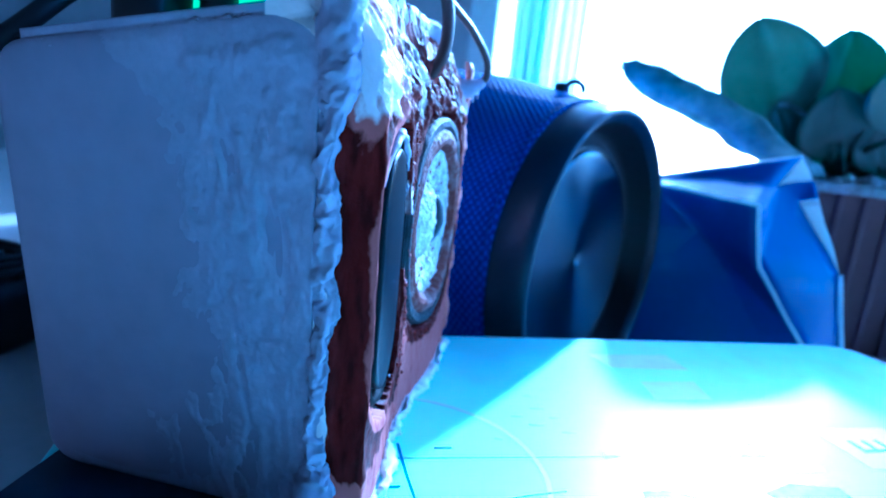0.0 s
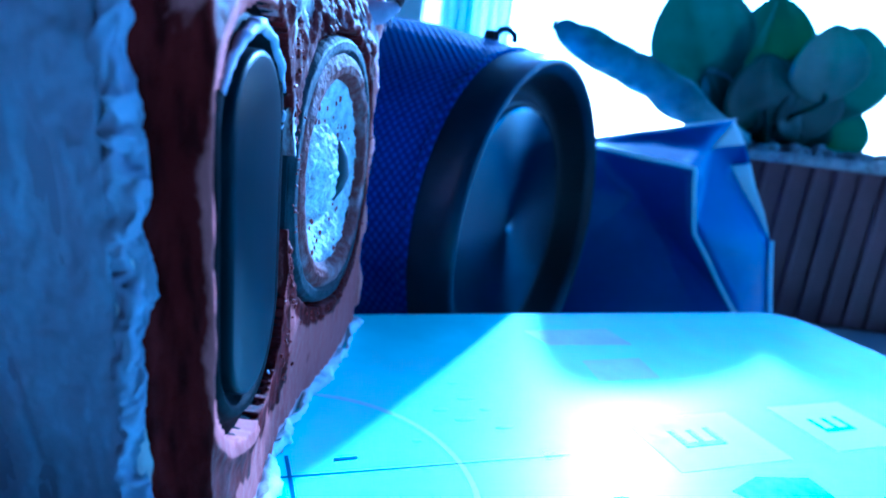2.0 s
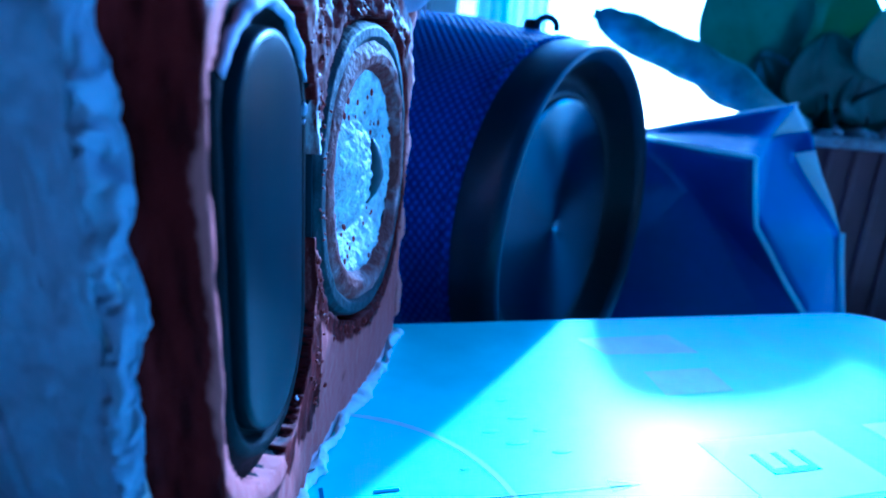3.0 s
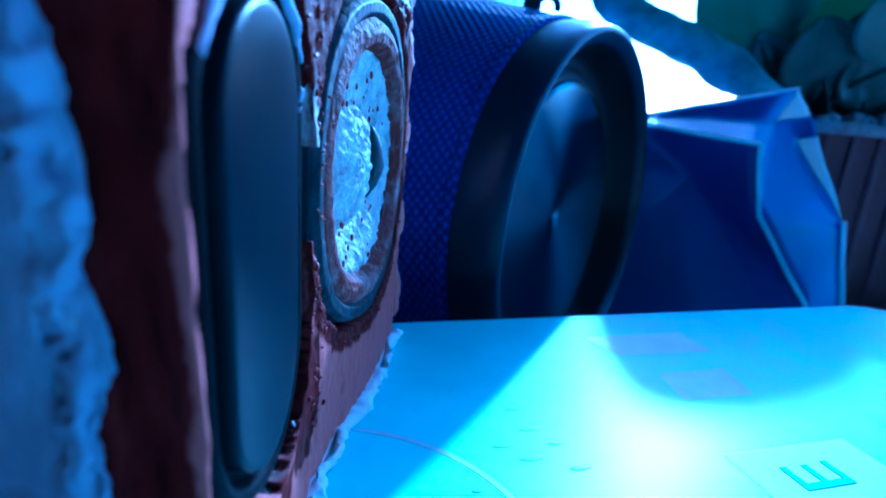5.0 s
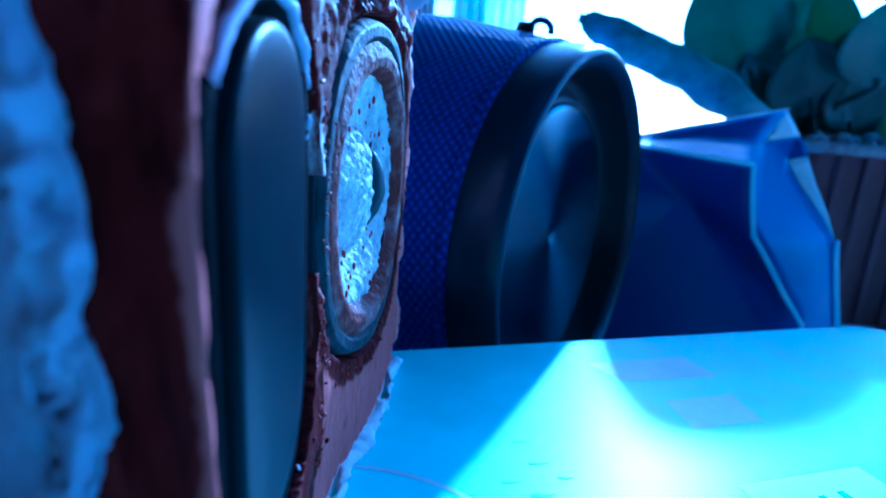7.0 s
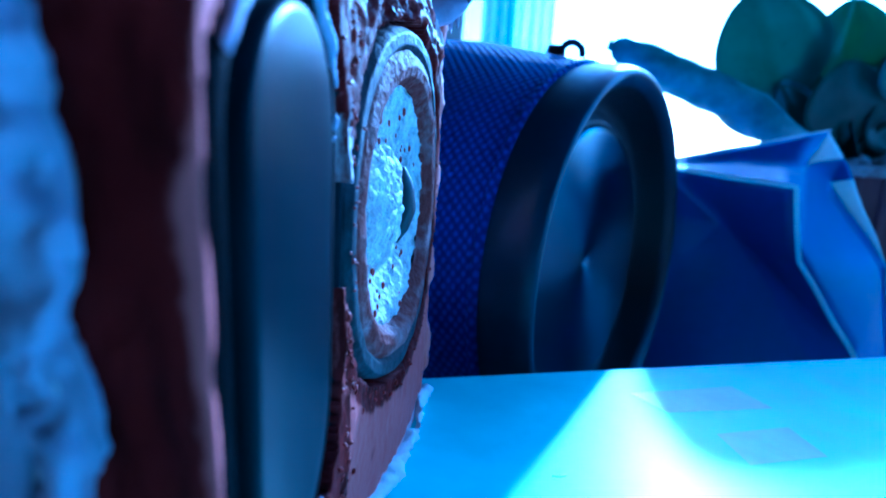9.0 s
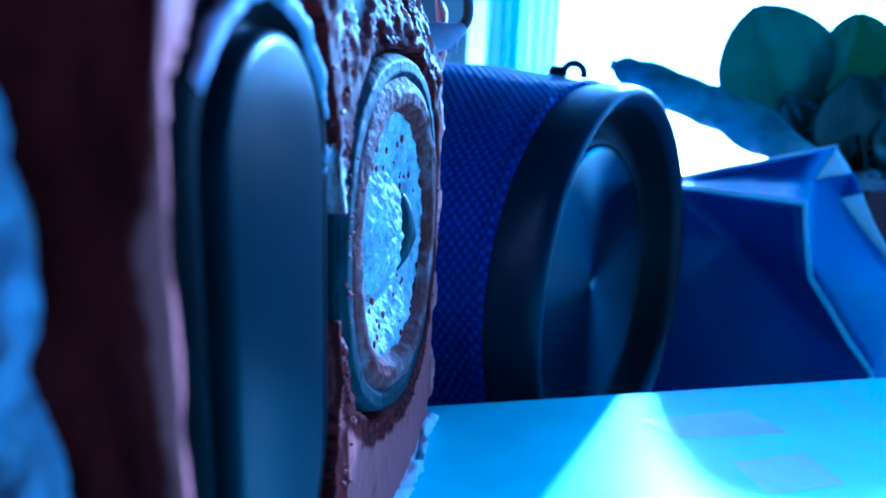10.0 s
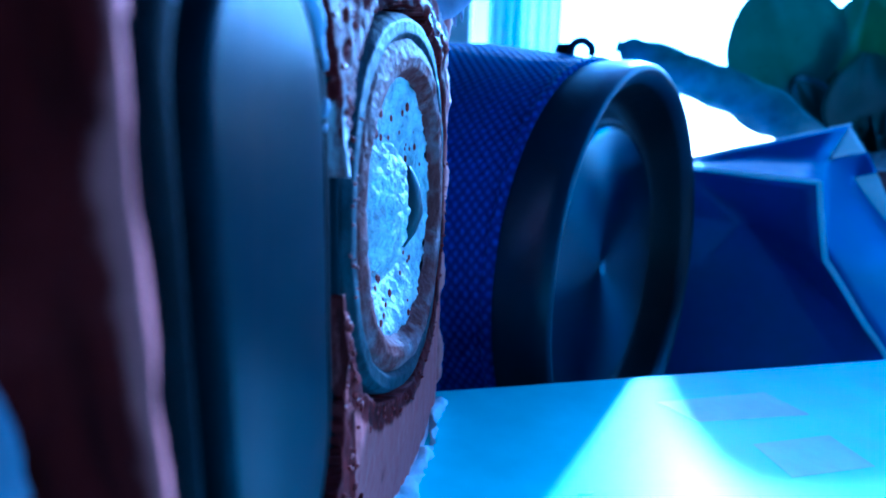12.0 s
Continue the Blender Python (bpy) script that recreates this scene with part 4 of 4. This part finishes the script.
def leaf(base, tip, width, normal, mat, cup=0.15, bend=0.12, shape=1.0, label="", seed=0, blunt=0.62, thick=0.0006):
    """A leaf blade with a midrib, cupped and bent, on a stalk from the soil."""
    base, tip, normal = Vector(base) + Vector((1.0, 0, 0.5)), Vector(tip) + Vector((1.0, 0, 0.5)), Vector(normal)
    d = tip - base
    n_len = d.length
    d.normalize()
    side = d.cross(normal).normalized()
    up = side.cross(d).normalized()
    b2 = bmesh.new()
    NU, NV = 18, 12
    rows2 = []
    for i in range(NU + 1):
        u = i / NU
        w = width * 0.5 * (math.sin(math.pi * min(1, u ** shape * 0.985 + 0.008)) ** blunt)
        row = []
        for j in range(NV + 1):
            v = j / NV * 2 - 1
            p = base + d * n_len * u + side * (w * v)
            lift = cup * width * (v * v - 0.3) * math.sin(math.pi * u) - bend * n_len * u * u + 0.025 * width * noise.noise(Vector((u * 4, v * 3, seed)))
            lift -= 0.03 * width * math.exp(-(v / 0.07) ** 2)
            row.append(b2.verts.new(p + up * lift))
        rows2.append(row)
    for r0, r1 in zip(rows2, rows2[1:]):
        for j in range(NV):
            b2.faces.new((r0[j], r0[j + 1], r1[j + 1], r1[j]))
    ob = part("leaf", b2, mat, plant, label)
    so = ob.modifiers.new("thickness", "SOLIDIFY")
    so.thickness = thick
    root = Vector((18.5 + 0.25 * (base.x - 18.5), 33 + 0.1 * (base.y - 33), PZ - 0.2))
    mid = (root + base) / 2 + Vector((0, 0.3, 0.6))
    stalk = curve([root, mid, base, base + d * 0.5], 6)
    part("stalk", tube(stalk, [0.22 - 0.12 * k / (len(stalk) - 1) for k in range(len(stalk))], 8), M_LEAFSHADE, plant)


ROUND = "broad round green leaf with a pale sheen"
leaf((14.6, 32.3, 6.4), (12.3, 31.8, 12.1), 6.0, (-0.1, -1, 0.25), M_LEAF, 0.10, 0.04, 0.9, ROUND, 1)
leaf((18.2, 33.3, 6.4), (17.9, 32.8, 12.1), 5.6, (0.1, -1, 0.2), M_LEAFSHADE, 0.10, 0.05, 0.85, "broad round green leaf, coloured as if shaded", 2)
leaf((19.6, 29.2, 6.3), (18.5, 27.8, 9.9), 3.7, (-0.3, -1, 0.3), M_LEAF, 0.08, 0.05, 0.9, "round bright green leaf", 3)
leaf((17.2, 30.8, 4.6), (16.4, 29.6, 8.4), 4.4, (0.0, -1, 0.35), M_LEAFSHADE, 0.10, 0.08, 0.9, "round green leaf, coloured as if shaded", 4)
leaf((15.6, 31.2, 3.9), (13.9, 30.4, 7.2), 3.2, (0.2, -1, 0.5), M_LEAFSHADE, 0.1, 0.1, 0.9, "round green leaf, coloured as if shaded", 5)
leaf((20.2, 31.5, 4.2), (19.6, 30.4, 7.6), 4.2, (0.1, -1, 0.4), M_LEAFSHADE, 0.1, 0.08, 0.9, "round green leaf, coloured as if shaded", 6)
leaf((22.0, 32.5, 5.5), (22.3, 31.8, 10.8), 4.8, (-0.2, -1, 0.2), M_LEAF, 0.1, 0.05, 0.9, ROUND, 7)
leaf((18.6, 32.4, 3.7), (17.6, 30.3, 5.6), 3.6, (0.1, -1, 0.8), M_LEAFSHADE, 0.1, 0.1, 0.9, "round green leaf, coloured as if shaded", 8)
spine = curve([(5.85, 30.0, 9.22), (6.5, 29.8, 8.9), (7.9, 29.5, 8.2), (10.4, 29.2, 7.3), (12.4, 29.0, 6.3), (14.3, 29.0, 5.3), (16.6, 29.6, 4.3), (18.0, 31.0, 3.6)], 6)
girth = [0.24 + 0.75 * math.sin(math.pi * min(1.0, max(0.0, (k / (len(spine) - 1) - 0.06) / 0.98) ** 0.75)) ** 0.8 for k in range(len(spine))]
b2 = tube(spine, [max(0.16, g) for g in girth], 22)
for v in b2.verts:
    v.co += noise.noise_vector(v.co * 0.7) * 0.22 + noise.noise_vector(v.co * 2.2) * 0.06
part("leaf", b2, M_LEAFB, plant, "long grey green felted leaf, furled")
leaf((16.4, 31.8, 4.2), (14.2, 31.5, 7.6), 2.4, (0.2, -1, 0.3), M_LEAFB, 0.2, 0.02, 0.9, "grey green felted leaf", 12)
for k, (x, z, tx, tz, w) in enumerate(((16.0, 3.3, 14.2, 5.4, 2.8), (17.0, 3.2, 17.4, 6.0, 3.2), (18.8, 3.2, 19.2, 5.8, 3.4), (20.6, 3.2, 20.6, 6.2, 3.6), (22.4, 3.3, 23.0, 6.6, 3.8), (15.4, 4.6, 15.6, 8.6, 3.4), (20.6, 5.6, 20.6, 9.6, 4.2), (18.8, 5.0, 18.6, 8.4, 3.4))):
    leaf((x, 32.2 + 0.2 * k, z), (tx, 31.4 + 0.2 * k, tz), w, (0.1 * math.sin(k), -1, 0.35), M_LEAFSHADE, 0.1, 0.06, 0.9, "low green leaf, coloured as if shaded", 20 + k)

# ---- dark adapter beyond the carton ----
ad = thing("power_adapter", -19, 13, ZT, "black plastic power adapter with coiled cable on the desk", "adapter")
part("adapter_body", box(-21.5, -16.5, 11.5, 15, ZT, -2.6, 0.6, 4), M_BLACK, ad)
coil = [(-19 + (2.2 + 0.1 * math.sin(a * 2.3)) * math.cos(a), 13.2 + 1.3 * math.sin(a), -2.45 + 0.04 * a) for a in [k * 0.25 for k in range(100)]]
part("cable", tube(coil, 0.14, 8), M_BLACK, ad)
